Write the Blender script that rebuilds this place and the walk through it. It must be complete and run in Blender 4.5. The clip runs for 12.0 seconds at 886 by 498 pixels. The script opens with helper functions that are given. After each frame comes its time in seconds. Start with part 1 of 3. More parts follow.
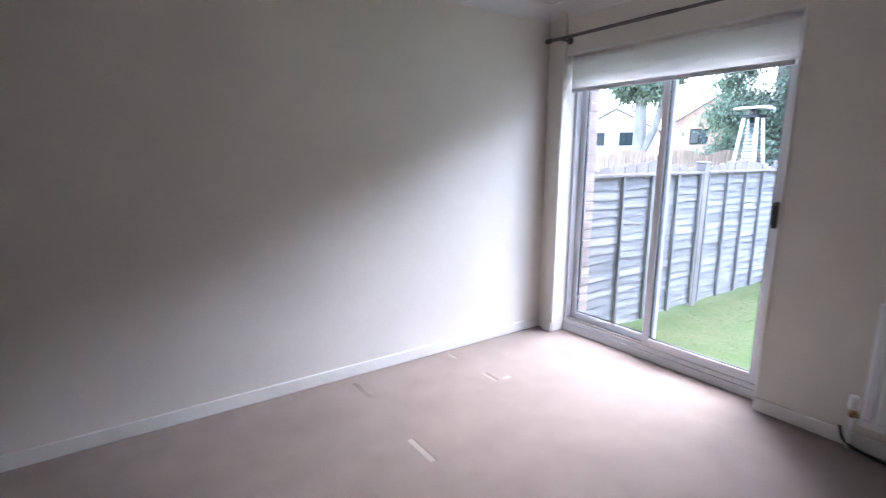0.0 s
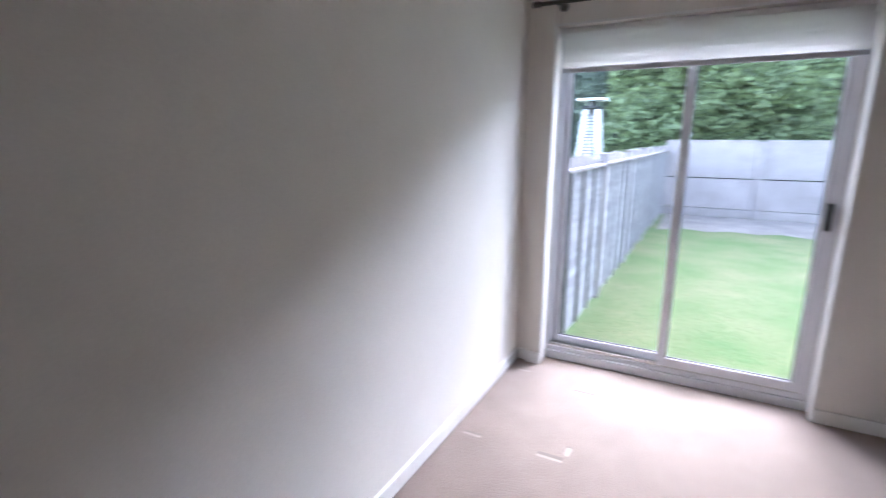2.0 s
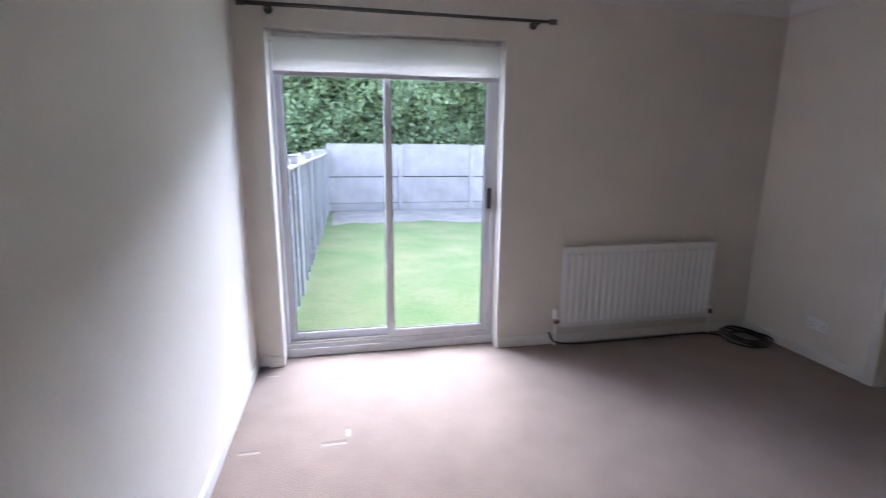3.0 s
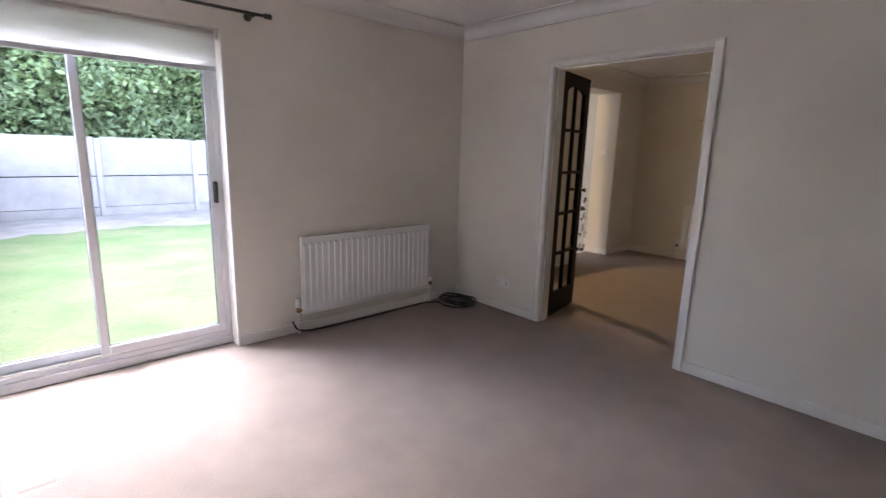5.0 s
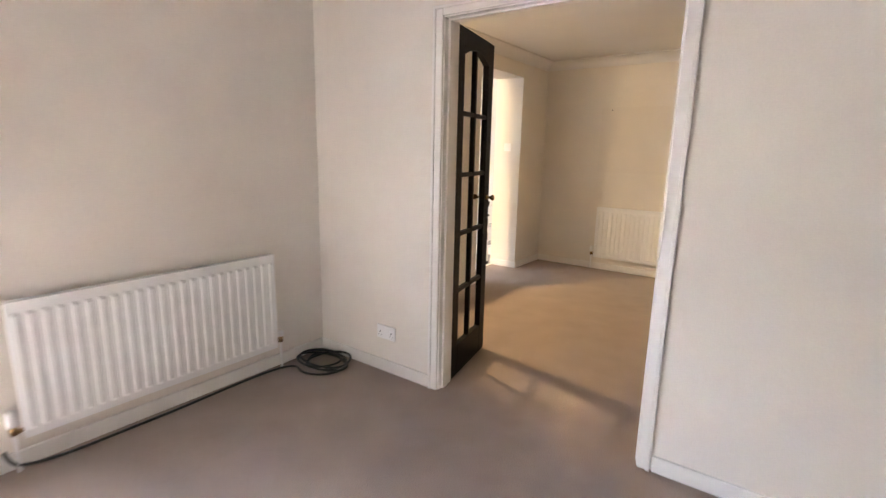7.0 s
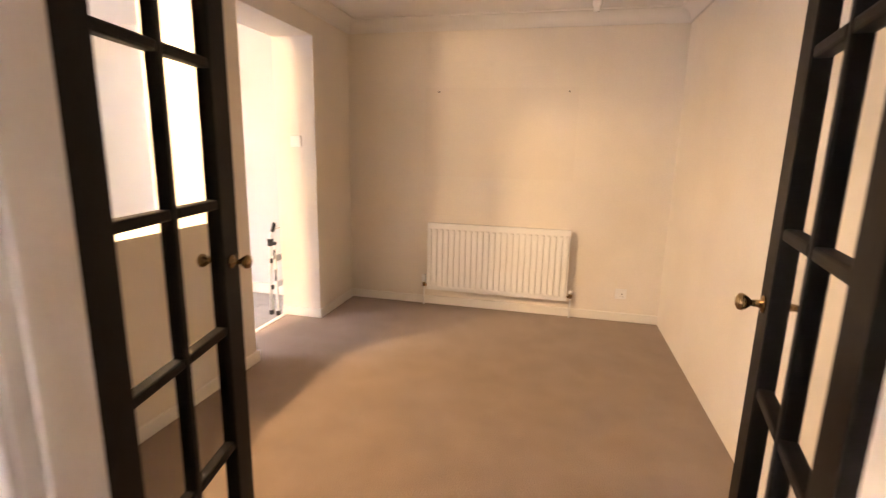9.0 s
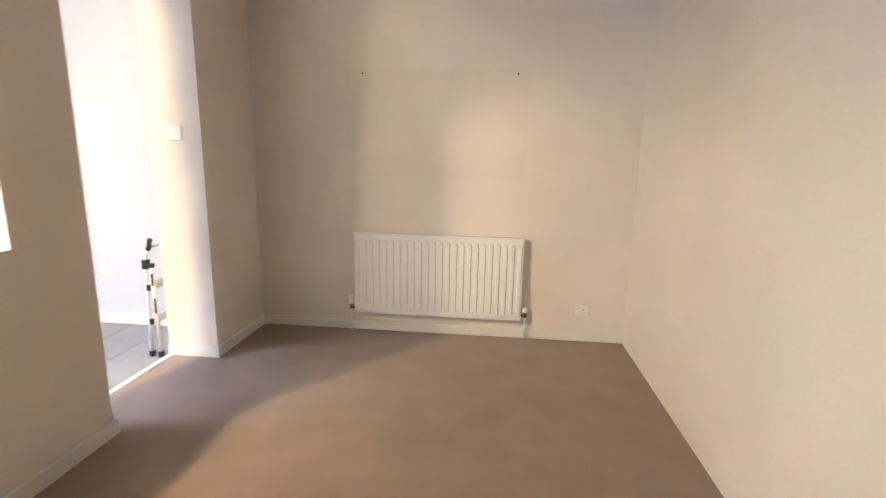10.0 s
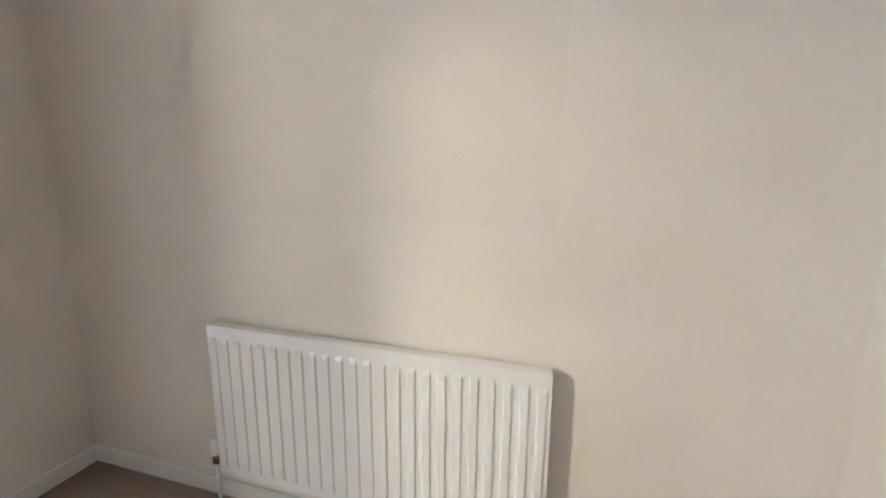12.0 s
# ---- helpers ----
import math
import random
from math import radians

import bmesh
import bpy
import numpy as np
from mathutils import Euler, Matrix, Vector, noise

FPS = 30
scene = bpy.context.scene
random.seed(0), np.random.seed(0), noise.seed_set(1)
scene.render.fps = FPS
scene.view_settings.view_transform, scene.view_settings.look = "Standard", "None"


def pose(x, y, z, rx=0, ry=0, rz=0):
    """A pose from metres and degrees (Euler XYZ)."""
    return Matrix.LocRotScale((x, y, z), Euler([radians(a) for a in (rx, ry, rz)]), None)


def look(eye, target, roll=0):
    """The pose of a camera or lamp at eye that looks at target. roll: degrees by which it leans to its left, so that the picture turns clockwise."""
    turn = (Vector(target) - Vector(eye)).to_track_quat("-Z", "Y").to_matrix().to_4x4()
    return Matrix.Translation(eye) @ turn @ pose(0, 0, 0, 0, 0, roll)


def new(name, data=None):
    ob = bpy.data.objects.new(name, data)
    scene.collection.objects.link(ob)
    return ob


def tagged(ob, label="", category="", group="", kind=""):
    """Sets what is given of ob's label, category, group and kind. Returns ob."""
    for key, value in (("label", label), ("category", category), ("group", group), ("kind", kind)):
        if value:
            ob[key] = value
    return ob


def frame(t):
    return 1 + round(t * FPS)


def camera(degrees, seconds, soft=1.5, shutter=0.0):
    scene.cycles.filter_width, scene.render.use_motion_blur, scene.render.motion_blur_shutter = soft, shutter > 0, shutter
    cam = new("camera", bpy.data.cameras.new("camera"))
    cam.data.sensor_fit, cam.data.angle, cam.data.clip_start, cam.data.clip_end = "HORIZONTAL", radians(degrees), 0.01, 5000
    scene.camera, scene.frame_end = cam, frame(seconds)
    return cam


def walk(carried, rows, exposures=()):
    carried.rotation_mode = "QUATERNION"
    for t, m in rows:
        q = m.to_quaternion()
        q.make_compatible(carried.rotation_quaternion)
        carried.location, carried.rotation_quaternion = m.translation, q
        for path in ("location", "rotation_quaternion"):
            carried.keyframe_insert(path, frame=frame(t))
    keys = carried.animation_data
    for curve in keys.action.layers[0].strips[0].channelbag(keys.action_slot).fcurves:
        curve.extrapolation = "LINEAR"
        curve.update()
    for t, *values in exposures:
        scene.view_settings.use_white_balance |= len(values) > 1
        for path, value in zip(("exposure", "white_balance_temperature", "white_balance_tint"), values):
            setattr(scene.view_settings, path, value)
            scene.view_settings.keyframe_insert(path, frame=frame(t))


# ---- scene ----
cam = camera(85.1, 12.0, soft=1.2, shutter=0.5)
EXPOSURES = [(0, 3.65, 5400, 17), (3.5, 3.7, 5400, 17), (5.5, 4.35, 5950, 18), (6, 4.72, 6050, 18), (6.5, 5.68, 6050, 16), (8.5, 5.65, 6400, 22), (9.0, 5.85, 6800, 27), (9.5, 5.85, 5500, 17), (10.2, 5.75, 5250, 16), (11, 5.75, 5050, 15), (12, 5.75, 4600, 11)]
PATH = [
    (0, (0.171, 0.3, 1.371), (1.301, 1.904, 0.984), 0.1),
    (0.5, (0.148, 0.727, 1.387), (1.276, 2.325, 0.966), 0.1),
    (1, (0.11, 1.2, 1.371), (1.271, 2.781, 0.979), -0.0),
    (1.5, (0.085, 1.592, 1.405), (1.402, 3.04, 0.993), -0.3),
    (2, (0.074, 1.955, 1.43), (1.799, 2.863, 0.985), 0.2),
    (2.5, (-0.025, 2.287, 1.42), (1.922, 2.427, 0.986), 0.6),
    (3, (-0.103, 2.358, 1.41), (1.809, 1.951, 0.989), 0.5),
    (3.3, (-0.158, 2.328, 1.42), (1.717, 1.775, 0.998), 0.7),
    (3.5, (-0.192, 2.35, 1.421), (1.648, 1.69, 0.999), 0.6),
    (5.3, (-0.282, 2.39, 1.358), (1.102, 1.002, 0.957), 1.3),
    (5.5, (-0.246, 2.315, 1.351), (1.103, 0.894, 0.95), 0.9),
    (6, (-0.054, 2.023, 1.348), (1.202, 0.521, 0.94), 1.1),
    (6.5, (0.189, 1.678, 1.358), (1.407, 0.147, 0.944), 1.2),
    (6.7, (0.306, 1.536, 1.352), (1.502, -0.014, 0.944), 1.2),
    (8.3, (1.069, 0.187, 1.34), (1.807, -1.629, 0.943), 1.2),
    (8.5, (1.15, 0.023, 1.34), (1.795, -1.827, 0.939), 1.2),
    (9, (1.249, -0.291, 1.362), (1.692, -2.2, 0.959), 1.3),
    (9.5, (1.365, -0.58, 1.357), (1.605, -2.524, 0.954), 1.2),
    (10, (1.341, -0.975, 1.329), (1.538, -2.924, 0.928), 1.1),
    (10.5, (1.32, -1.447, 1.334), (1.517, -3.396, 0.931), 1.0),
    (11, (1.247, -1.924, 1.33), (1.491, -3.871, 0.941), 0.9),
    (11.5, (1.149, -2.452, 1.369), (1.466, -4.382, 0.953), 1.2),
    (12, (1.031, -2.998, 1.367), (1.623, -4.862, 0.949), 0.5),
]
walk(cam, [(t, look(eye, target, roll)) for t, eye, target, roll in PATH],
     exposures=EXPOSURES)

# ---- world and light ----
SUN_ELEV, SUN_ROT = 38.0, 91.0
world = bpy.data.worlds.new("sky")
scene.world = world
world.use_nodes = True
wn = world.node_tree.nodes
sky = wn.new("ShaderNodeTexSky")
sky.sky_type = "NISHITA"
sky.sun_disc = False
sky.sun_elevation, sky.sun_rotation = radians(SUN_ELEV), radians(SUN_ROT)
sky.air_density, sky.dust_density = 1.0, 1.0
wn["Background"].inputs["Strength"].default_value = 0.15
haze = wn.new("ShaderNodeHueSaturation")
haze.inputs["Saturation"].default_value = 0.6
world.node_tree.links.new(sky.outputs[0], haze.inputs["Color"])
world.node_tree.links.new(haze.outputs[0], wn["Background"].inputs["Color"])


def lamp(name, kind, m, energy, colour, **settings):
    data = bpy.data.lights.new(name, kind)
    data.energy, data.color = energy, colour
    if "size" in settings:
        data.shape, data.size, data.size_y = "RECTANGLE", settings["size"], settings["size_y"]
    if "radius" in settings:
        data.shadow_soft_size = settings["radius"]
    if "angle" in settings:
        data.angle = radians(settings["angle"])
    ob = new(name, data)
    ob.matrix_world = m
    return ob


# soft overcast sun over the garden
lamp("sun", "SUN", look((0, 0, 20), (-6.28, 0.1, 15.09)), 1.15, (1.0, 0.97, 0.93), angle=75)
# kitchen: warm ceiling lamp, and an area lamp for the daylight of its unseen window
lamp("kitchen_lamp", "POINT", pose(3.69, -1.69, 2.27), 1.3, (1.0, 0.70, 0.34), radius=0.08)
# added spots: throw extra lamp light through the hatch, sparing the kitchen walls
for y, z, watts, cone, aim in ((-1.69, 2.2, 3.9, 108, (1.9, -2.15, 0.4)), (-1.08, 2.05, 2.5, 135, (1.9, -2.7, 1.2))):
    spot = lamp("hatch_fill_spot", "SPOT", look((3.69, y, z), aim), watts, (1.0, 0.70, 0.34), radius=0.06 if z > 2.1 else 0.13)
    spot.data.spot_size, spot.data.spot_blend = radians(cone), 0.35
lamp("kitchen_daylight", "AREA", look((5.55, -2.1, 1.57), (3.0, -2.6, 1.1)), 0.3, (0.86, 0.92, 1.0), size=0.95, size_y=0.9)

# ---- materials ----


def material(name, base, rough=0.6, metal=0.0, vary=0.12, scale=3.0, fine=80.0, bump=0.1, second=None, island=0.0, sheen=0.0, stretch=(1, 1, 1), spec=0.5):
    """Paint, cloth, wood or stone: two scales of noise in the colour, a fine relief."""
    mat = bpy.data.materials.new(name)
    mat.use_nodes = True
    nt = mat.node_tree
    n, l = nt.nodes, nt.links
    b = n["Principled BSDF"]
    b.inputs["Roughness"].default_value, b.inputs["Metallic"].default_value = rough, metal
    b.inputs["Specular IOR Level"].default_value = spec
    if sheen:
        b.inputs["Sheen Weight"].default_value = sheen
    co = n.new("ShaderNodeTexCoord")
    mp = n.new("ShaderNodeMapping")
    mp.inputs["Scale"].default_value = stretch
    l.new(co.outputs["Object"], mp.inputs["Vector"])
    big, small = n.new("ShaderNodeTexNoise"), n.new("ShaderNodeTexNoise")
    big.inputs["Scale"].default_value, small.inputs["Scale"].default_value = scale, fine
    big.inputs["Detail"].default_value = 5
    for t in (big, small):
        l.new(mp.outputs[0], t.inputs["Vector"])
    add = n.new("ShaderNodeMath")
    add.operation = "ADD"
    l.new(big.outputs["Fac"], add.inputs[0])
    sc = n.new("ShaderNodeMath")
    sc.operation = "MULTIPLY"
    sc.inputs[1].default_value = 0.5
    l.new(small.outputs["Fac"], sc.inputs[0])
    l.new(sc.outputs[0], add.inputs[1])
    ramp = n.new("ShaderNodeMix")
    ramp.data_type = "RGBA"
    c2 = second or tuple(c * (1 - vary) for c in base)
    ramp.inputs["A"].default_value = (*c2, 1)
    ramp.inputs["B"].default_value = (*base, 1)
    mr = n.new("ShaderNodeMapRange")
    mr.inputs["From Min"].default_value, mr.inputs["From Max"].default_value = 0.5, 1.0
    l.new(add.outputs[0], mr.inputs["Value"])
    l.new(mr.outputs[0], ramp.inputs["Factor"])
    out = ramp.outputs["Result"]
    if island:
        geo, info = n.new("ShaderNodeNewGeometry"), n.new("ShaderNodeObjectInfo")
        s2 = n.new("ShaderNodeMath")
        s2.operation = "ADD"
        l.new(geo.outputs["Random Per Island"], s2.inputs[0])
        l.new(info.outputs["Random"], s2.inputs[1])
        m2 = n.new("ShaderNodeMapRange")
        m2.inputs["From Max"].default_value = 2.0
        m2.inputs["To Min"].default_value, m2.inputs["To Max"].default_value = 1 - island, 1 + island
        l.new(s2.outputs[0], m2.inputs["Value"])
        hsv = n.new("ShaderNodeHueSaturation")
        l.new(m2.outputs[0], hsv.inputs["Value"])
        l.new(out, hsv.inputs["Color"])
        out = hsv.outputs[0]
    l.new(out, b.inputs["Base Color"])
    if bump:
        bp = n.new("ShaderNodeBump")
        bp.inputs["Strength"].default_value, bp.inputs["Distance"].default_value = bump, 0.004
        l.new(small.outputs["Fac"], bp.inputs["Height"])
        l.new(bp.outputs[0], b.inputs["Normal"])
    return mat


def glass_material(name, tint, rough=0.0):
    mat = bpy.data.materials.new(name)
    mat.use_nodes = True
    b = mat.node_tree.nodes["Principled BSDF"]
    b.inputs["Base Color"].default_value = (*tint, 1)
    b.inputs["Roughness"].default_value, b.inputs["Transmission Weight"].default_value, b.inputs["IOR"].default_value = rough, 1.0, 1.02
    return mat


M_WALL = material("wall_paint", (0.83, 0.785, 0.715), 0.75, vary=0.11, scale=1.6, fine=140, bump=0.2)
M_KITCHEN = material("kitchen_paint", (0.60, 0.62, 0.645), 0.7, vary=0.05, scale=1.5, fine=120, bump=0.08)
M_CEIL = material("ceiling_paint", (0.80, 0.79, 0.77), 0.8, vary=0.05, scale=2, fine=150, bump=0.15)
M_TRIM = material("trim_gloss", (0.84, 0.82, 0.78), 0.3, vary=0.06, scale=4, fine=60, bump=0.03)
M_CARPET = material("carpet", (0.30, 0.224, 0.18), 0.95, vary=0.22, scale=4.5, fine=140, bump=1.0, sheen=0.25)
# pressed pile of the dents: a pale lit side, a painted-in shaded side
M_DENT = material("carpet_pressed_lit", (0.46, 0.37, 0.31), 0.9, vary=0.15, scale=6, fine=200, bump=0.5)
M_DENT_SHADE = material("carpet_dent_shade", (0.29, 0.235, 0.195), 0.95, vary=0.3, scale=8, fine=200, bump=0.5)
M_RAD = material("radiator_enamel", (0.86, 0.87, 0.87), 0.28, vary=0.03, scale=3, fine=40, bump=0.02)
M_DOOR = material("dark_stain", (0.005, 0.0035, 0.003), 0.5, vary=0.5, scale=5, fine=50, bump=0.15, stretch=(6, 6, 0.7), spec=0.12)
M_BRASS = material("aged_brass", (0.42, 0.29, 0.14), 0.22, 1.0, vary=0.3, scale=30, fine=120, bump=0.05)
M_CHROME = material("steel", (0.55, 0.54, 0.52), 0.28, 1.0, vary=0.1, scale=20, fine=90, bump=0.03)
M_POLE = material("dark_steel", (0.16, 0.155, 0.15), 0.35, 1.0, vary=0.2, scale=20, fine=90, bump=0.03)
M_BLACK = material("black_plastic", (0.012, 0.012, 0.013), 0.4, vary=0.3, scale=10, fine=90, bump=0.05)
M_PVC = material("white_plastic", (0.88, 0.88, 0.87), 0.35, vary=0.04, scale=8, fine=70, bump=0.02)
M_ALU = material("window_aluminium", (0.72, 0.72, 0.75), 0.42, 0.0, vary=0.08, scale=6, fine=80, bump=0.03)
M_BLIND = material("blind_cloth", (0.80, 0.78, 0.76), 0.85, vary=0.04, scale=2, fine=300, bump=0.2)
M_CLOTH = material("blind_cloth_sheer", (0.80, 0.78, 0.76), 0.85, vary=0.04, scale=2, fine=300, bump=0.2)
nt = M_CLOTH.node_tree
sheer, mixed = nt.nodes.new("ShaderNodeBsdfTranslucent"), nt.nodes.new("ShaderNodeMixShader")
sheer.inputs["Color"].default_value = (0.80, 0.78, 0.76, 1)
mixed.inputs["Fac"].default_value = 0.7
nt.links.new(nt.nodes["Principled BSDF"].outputs[0], mixed.inputs[1])
nt.links.new(sheer.outputs[0], mixed.inputs[2])
nt.links.new(mixed.outputs[0], nt.nodes["Material Output"].inputs["Surface"])
M_GLASS = glass_material("pane_glass", (0.96, 0.975, 0.975))
M_BRICK = material("brick", (0.52, 0.41, 0.36), 0.9, vary=0.35, scale=12, fine=120, bump=0.5, island=0.25)
M_MORTAR = material("mortar", (0.45, 0.42, 0.38), 0.95, vary=0.2, scale=10, fine=120, bump=0.4)
M_FENCE = material("weathered_boards", (0.43, 0.41, 0.405), 0.9, vary=0.45, scale=3, fine=40, bump=0.5, island=0.35, stretch=(0.6, 3, 8))
M_BATTEN = material("grey_battens", (0.34, 0.325, 0.32), 0.9, vary=0.4, scale=3, fine=40, bump=0.3, island=0.2, stretch=(3, 3, 0.6))
M_FENCE2 = material("pale_boards", (0.36, 0.32, 0.30), 0.9, vary=0.3, scale=3, fine=40, bump=0.3, island=0.15)
M_PICKET = material("tan_boards", (0.55, 0.40, 0.29), 0.9, vary=0.3, scale=3, fine=40, bump=0.3, island=0.2)
M_LAWN = material("lawn", (0.07, 0.125, 0.03), 0.95, vary=0.6, scale=1.6, fine=28, bump=1.0, second=(0.16, 0.16, 0.07))
M_BLADE = material("grass_blade", (0.09, 0.135, 0.038), 0.8, vary=0.2, scale=2, fine=30, bump=0, island=0.10)
M_SOIL = material("bare_soil", (0.27, 0.235, 0.20), 0.95, vary=0.4, scale=3, fine=60, bump=0.8)
M_LEAF = material("hedge_leaf", (0.26, 0.34, 0.15), 0.6, vary=0.4, scale=1.2, fine=10, bump=0, island=0.7)
M_CONIFER = material("conifer_leaf", (0.25, 0.31, 0.22), 0.7, vary=0.4, scale=1.2, fine=10, bump=0, island=0.6)
# near-black: the hedge's painted inner shade, far window frames, the lamp post
M_CORE = material("near_black", (0.02, 0.024, 0.014), 0.95, vary=0.4, scale=3, fine=20, bump=0.4)
M_BARK = material("bark", (0.42, 0.39, 0.36), 0.9, vary=0.5, scale=4, fine=30, bump=0.6, stretch=(1, 1, 0.3))
M_ROOF = material("roof_tile", (0.22, 0.17, 0.16), 0.9, vary=0.3, scale=2, fine=8, bump=0.4)
M_HOUSE = material("far_brick", (0.58, 0.37, 0.29), 0.9, vary=0.2, scale=2, fine=14, bump=0.3)
M_DARKGLASS = material("far_glass", (0.05, 0.06, 0.07), 0.1, vary=0.2, scale=2, fine=5, bump=0)
M_TILE = material("floor_tile", (0.27, 0.275, 0.29), 0.35, vary=0.18, scale=5, fine=60, bump=0.05, island=0.06)
M_GROUT = material("grout", (0.20, 0.20, 0.20), 0.9, vary=0.2, scale=8, fine=90, bump=0.3)

# ---- mesh helpers ----


def mesh_of(bm, name, mat, smooth=False):
    me = bpy.data.meshes.new(name)
    bmesh.ops.recalc_face_normals(bm, faces=bm.faces)
    bm.to_mesh(me)
    bm.free()
    me.materials.append(mat)
    if smooth:
        for p in me.polygons:
            p.use_smooth = True
    return me


def part(name, bm, mat, parent=None, label="", smooth=False):
    ob = new(name, mesh_of(bm, name, mat, smooth))
    ob.parent = parent
    if label:
        ob["label"] = label
    return ob


def thing(name, place, label, category, group="", kind="", turn=0.0):
    ob = new(name)
    ob.empty_display_size = 0.05
    ob.matrix_world = pose(*place, 0, 0, turn)
    return tagged(ob, label, category, group, kind)


def box(bm, x0, x1, y0, y1, z0, z1, bevel=0.0):
    vs = [bm.verts.new((x, y, z)) for x in (x0, x1) for y in (y0, y1) for z in (z0, z1)]
    fs = [bm.faces.new([vs[i] for i in q]) for q in ((0, 1, 3, 2), (4, 6, 7, 5), (0, 4, 5, 1), (2, 3, 7, 6), (0, 2, 6, 4), (1, 5, 7, 3))]
    if bevel:
        edges = list({e for f in fs for e in f.edges})
        bmesh.ops.bevel(bm, geom=edges, offset=bevel, segments=2, affect="EDGES", profile=0.5)
    return bm


def boxes(*rows, bevel=0.0):
    bm = bmesh.new()
    for r in rows:
        box(bm, *r, bevel=bevel)
    return bm


def prism(bm, outline, axis, a, b):
    """Extrudes a closed outline of (u, v) along an axis from a to b."""
    def at(u, v, w):
        return {"x": (w, u, v), "y": (u, w, v), "z": (u, v, w)}[axis]
    lo = [bm.verts.new(at(u, v, a)) for u, v in outline]
    hi = [bm.verts.new(at(u, v, b)) for u, v in outline]
    bm.faces.new(lo)
    bm.faces.new(hi[::-1])
    k = len(lo)
    for i in range(k):
        bm.faces.new((lo[i], lo[(i + 1) % k], hi[(i + 1) % k], hi[i]))
    return bm


def tube(bm, points, r, sides=10, closed=False):
    """A round tube along points; r one radius or one a point."""
    pts = [Vector(p) for p in points]
    rings = []
    up = Vector((0.013, 0.021, 1.0)).normalized()
    for i, p in enumerate(pts):
        d = (pts[min(i + 1, len(pts) - 1)] - pts[max(i - 1, 0)]).normalized()
        side = d.cross(up)
        side = side.normalized() if side.length > 0.05 else d.cross(Vector((1, 0.1, 0))).normalized()
        over = side.cross(d)
        rad = r[i] if isinstance(r, (list, tuple)) else r
        rings.append([bm.verts.new(p + rad * (math.cos(2 * math.pi * k / sides) * side + math.sin(2 * math.pi * k / sides) * over)) for k in range(sides)])
    for a, b in zip(rings, rings[1:]):
        for k in range(sides):
            bm.faces.new((a[k], a[(k + 1) % sides], b[(k + 1) % sides], b[k]))
    bm.faces.new(rings[0][::-1])
    bm.faces.new(rings[-1])
    return bm


def lathe(bm, profile, centre, axis="z", sides=20):
    """Turns a profile of (radius, height) about an axis through centre."""
    rings = []
    c = Vector(centre)
    for r, h in profile:
        ring = []
        for k in range(sides):
            a = 2 * math.pi * k / sides
            u, v = r * math.cos(a), r * math.sin(a)
            ring.append(bm.verts.new(c + Vector({"z": (u, v, h), "y": (u, h, v), "x": (h, u, v)}[axis])))
        rings.append(ring)
    for a, b in zip(rings, rings[1:]):
        for k in range(sides):
            bm.faces.new((a[k], a[(k + 1) % sides], b[(k + 1) % sides], b[k]))
    bm.faces.new(rings[0][::-1])
    bm.faces.new(rings[-1])
    return bm


def structure(name, bm, mat, label, category):
    return tagged(part(name, bm, mat), label, category, kind="structure")


# ---- the plan ----
EX, NY, SY, WX = 2.97, 2.92, -0.757, -2.70      # living room: east, north, south, west faces
NSKEW = 0.012                                    # the north wall runs slightly away towards the west
SB = -0.877                                      # dining side of the dividing wall
BE, BW, BS = 3.055, 0.383, -4.345                   # dining room: east, west, south faces
KW, KE, KS, KN = 3.385, 5.62, -4.175, -0.877        # kitchen: west, east, south, north faces
CEIL = 2.40
PY0, PY1, PZ = 1.312, 2.75, 2.05               # patio opening
FY1 = 2.765                                      # north end of the patio door's frame, behind the reveal
DX0, DX1, DZ = 0.884, 1.980, 1.992               # double door opening
KY0, KY1, KZ = -3.713, -2.845, 2.155              # kitchen opening
HY0, HY1, HZ0, HZ1 = -2.50, -1.45, 0.95, 2.155   # serving hatch

def skewed(bm):
    """Turns what was built along the north wall to the wall's true line."""
    for v in bm.verts:
        v.co.y += NSKEW * (EX - v.co.x)
    return bm


structure("wall_north", skewed(boxes((WX, EX + 0.28, NY, NY + 0.2, -0.3, CEIL + 0.1))), M_WALL, "cream painted plaster wall, plain", "wall")
structure("wall_west", boxes((WX - 0.15, WX, SY - 0.12, NY + 0.33, -0.1, CEIL + 0.1)), M_WALL, "cream painted plaster wall, plain", "wall")
structure("wall_east", boxes((EX, EX + 0.26, PY1, NY, -0.1, CEIL + 0.1), (EX - 0.025, EX - 0.0005, PY1, 2.84, -0.1, CEIL - 0.001), (EX, EX + 0.26, SY, PY0, -0.1, CEIL + 0.1), (EX, EX + 0.26, PY0, PY1, PZ, CEIL + 0.1)),
          M_WALL, "cream painted wall with the patio door opening", "wall")
structure("wall_divider", boxes((WX, DX0 - 0.02, SB, SY, -0.1, CEIL + 0.1), (DX1 + 0.02, EX + 0.26, SB, SY, -0.1, CEIL + 0.1), (DX0 - 0.02, DX1 + 0.02, SB, SY, DZ + 0.02, CEIL + 0.1)),
          M_WALL, "cream painted wall with a double door opening", "wall")
structure("wall_dining_west", boxes((BW - 0.12, BW, BS - 0.15, SB, -0.1, CEIL + 0.1)), M_WALL, "cream painted plaster wall, plain", "wall")
structure("wall_dining_south", boxes((BW, BE + 0.33, BS - 0.15, BS, -0.1, CEIL + 0.1)), M_WALL, "cream painted wall with faint marks and nail holes", "wall")
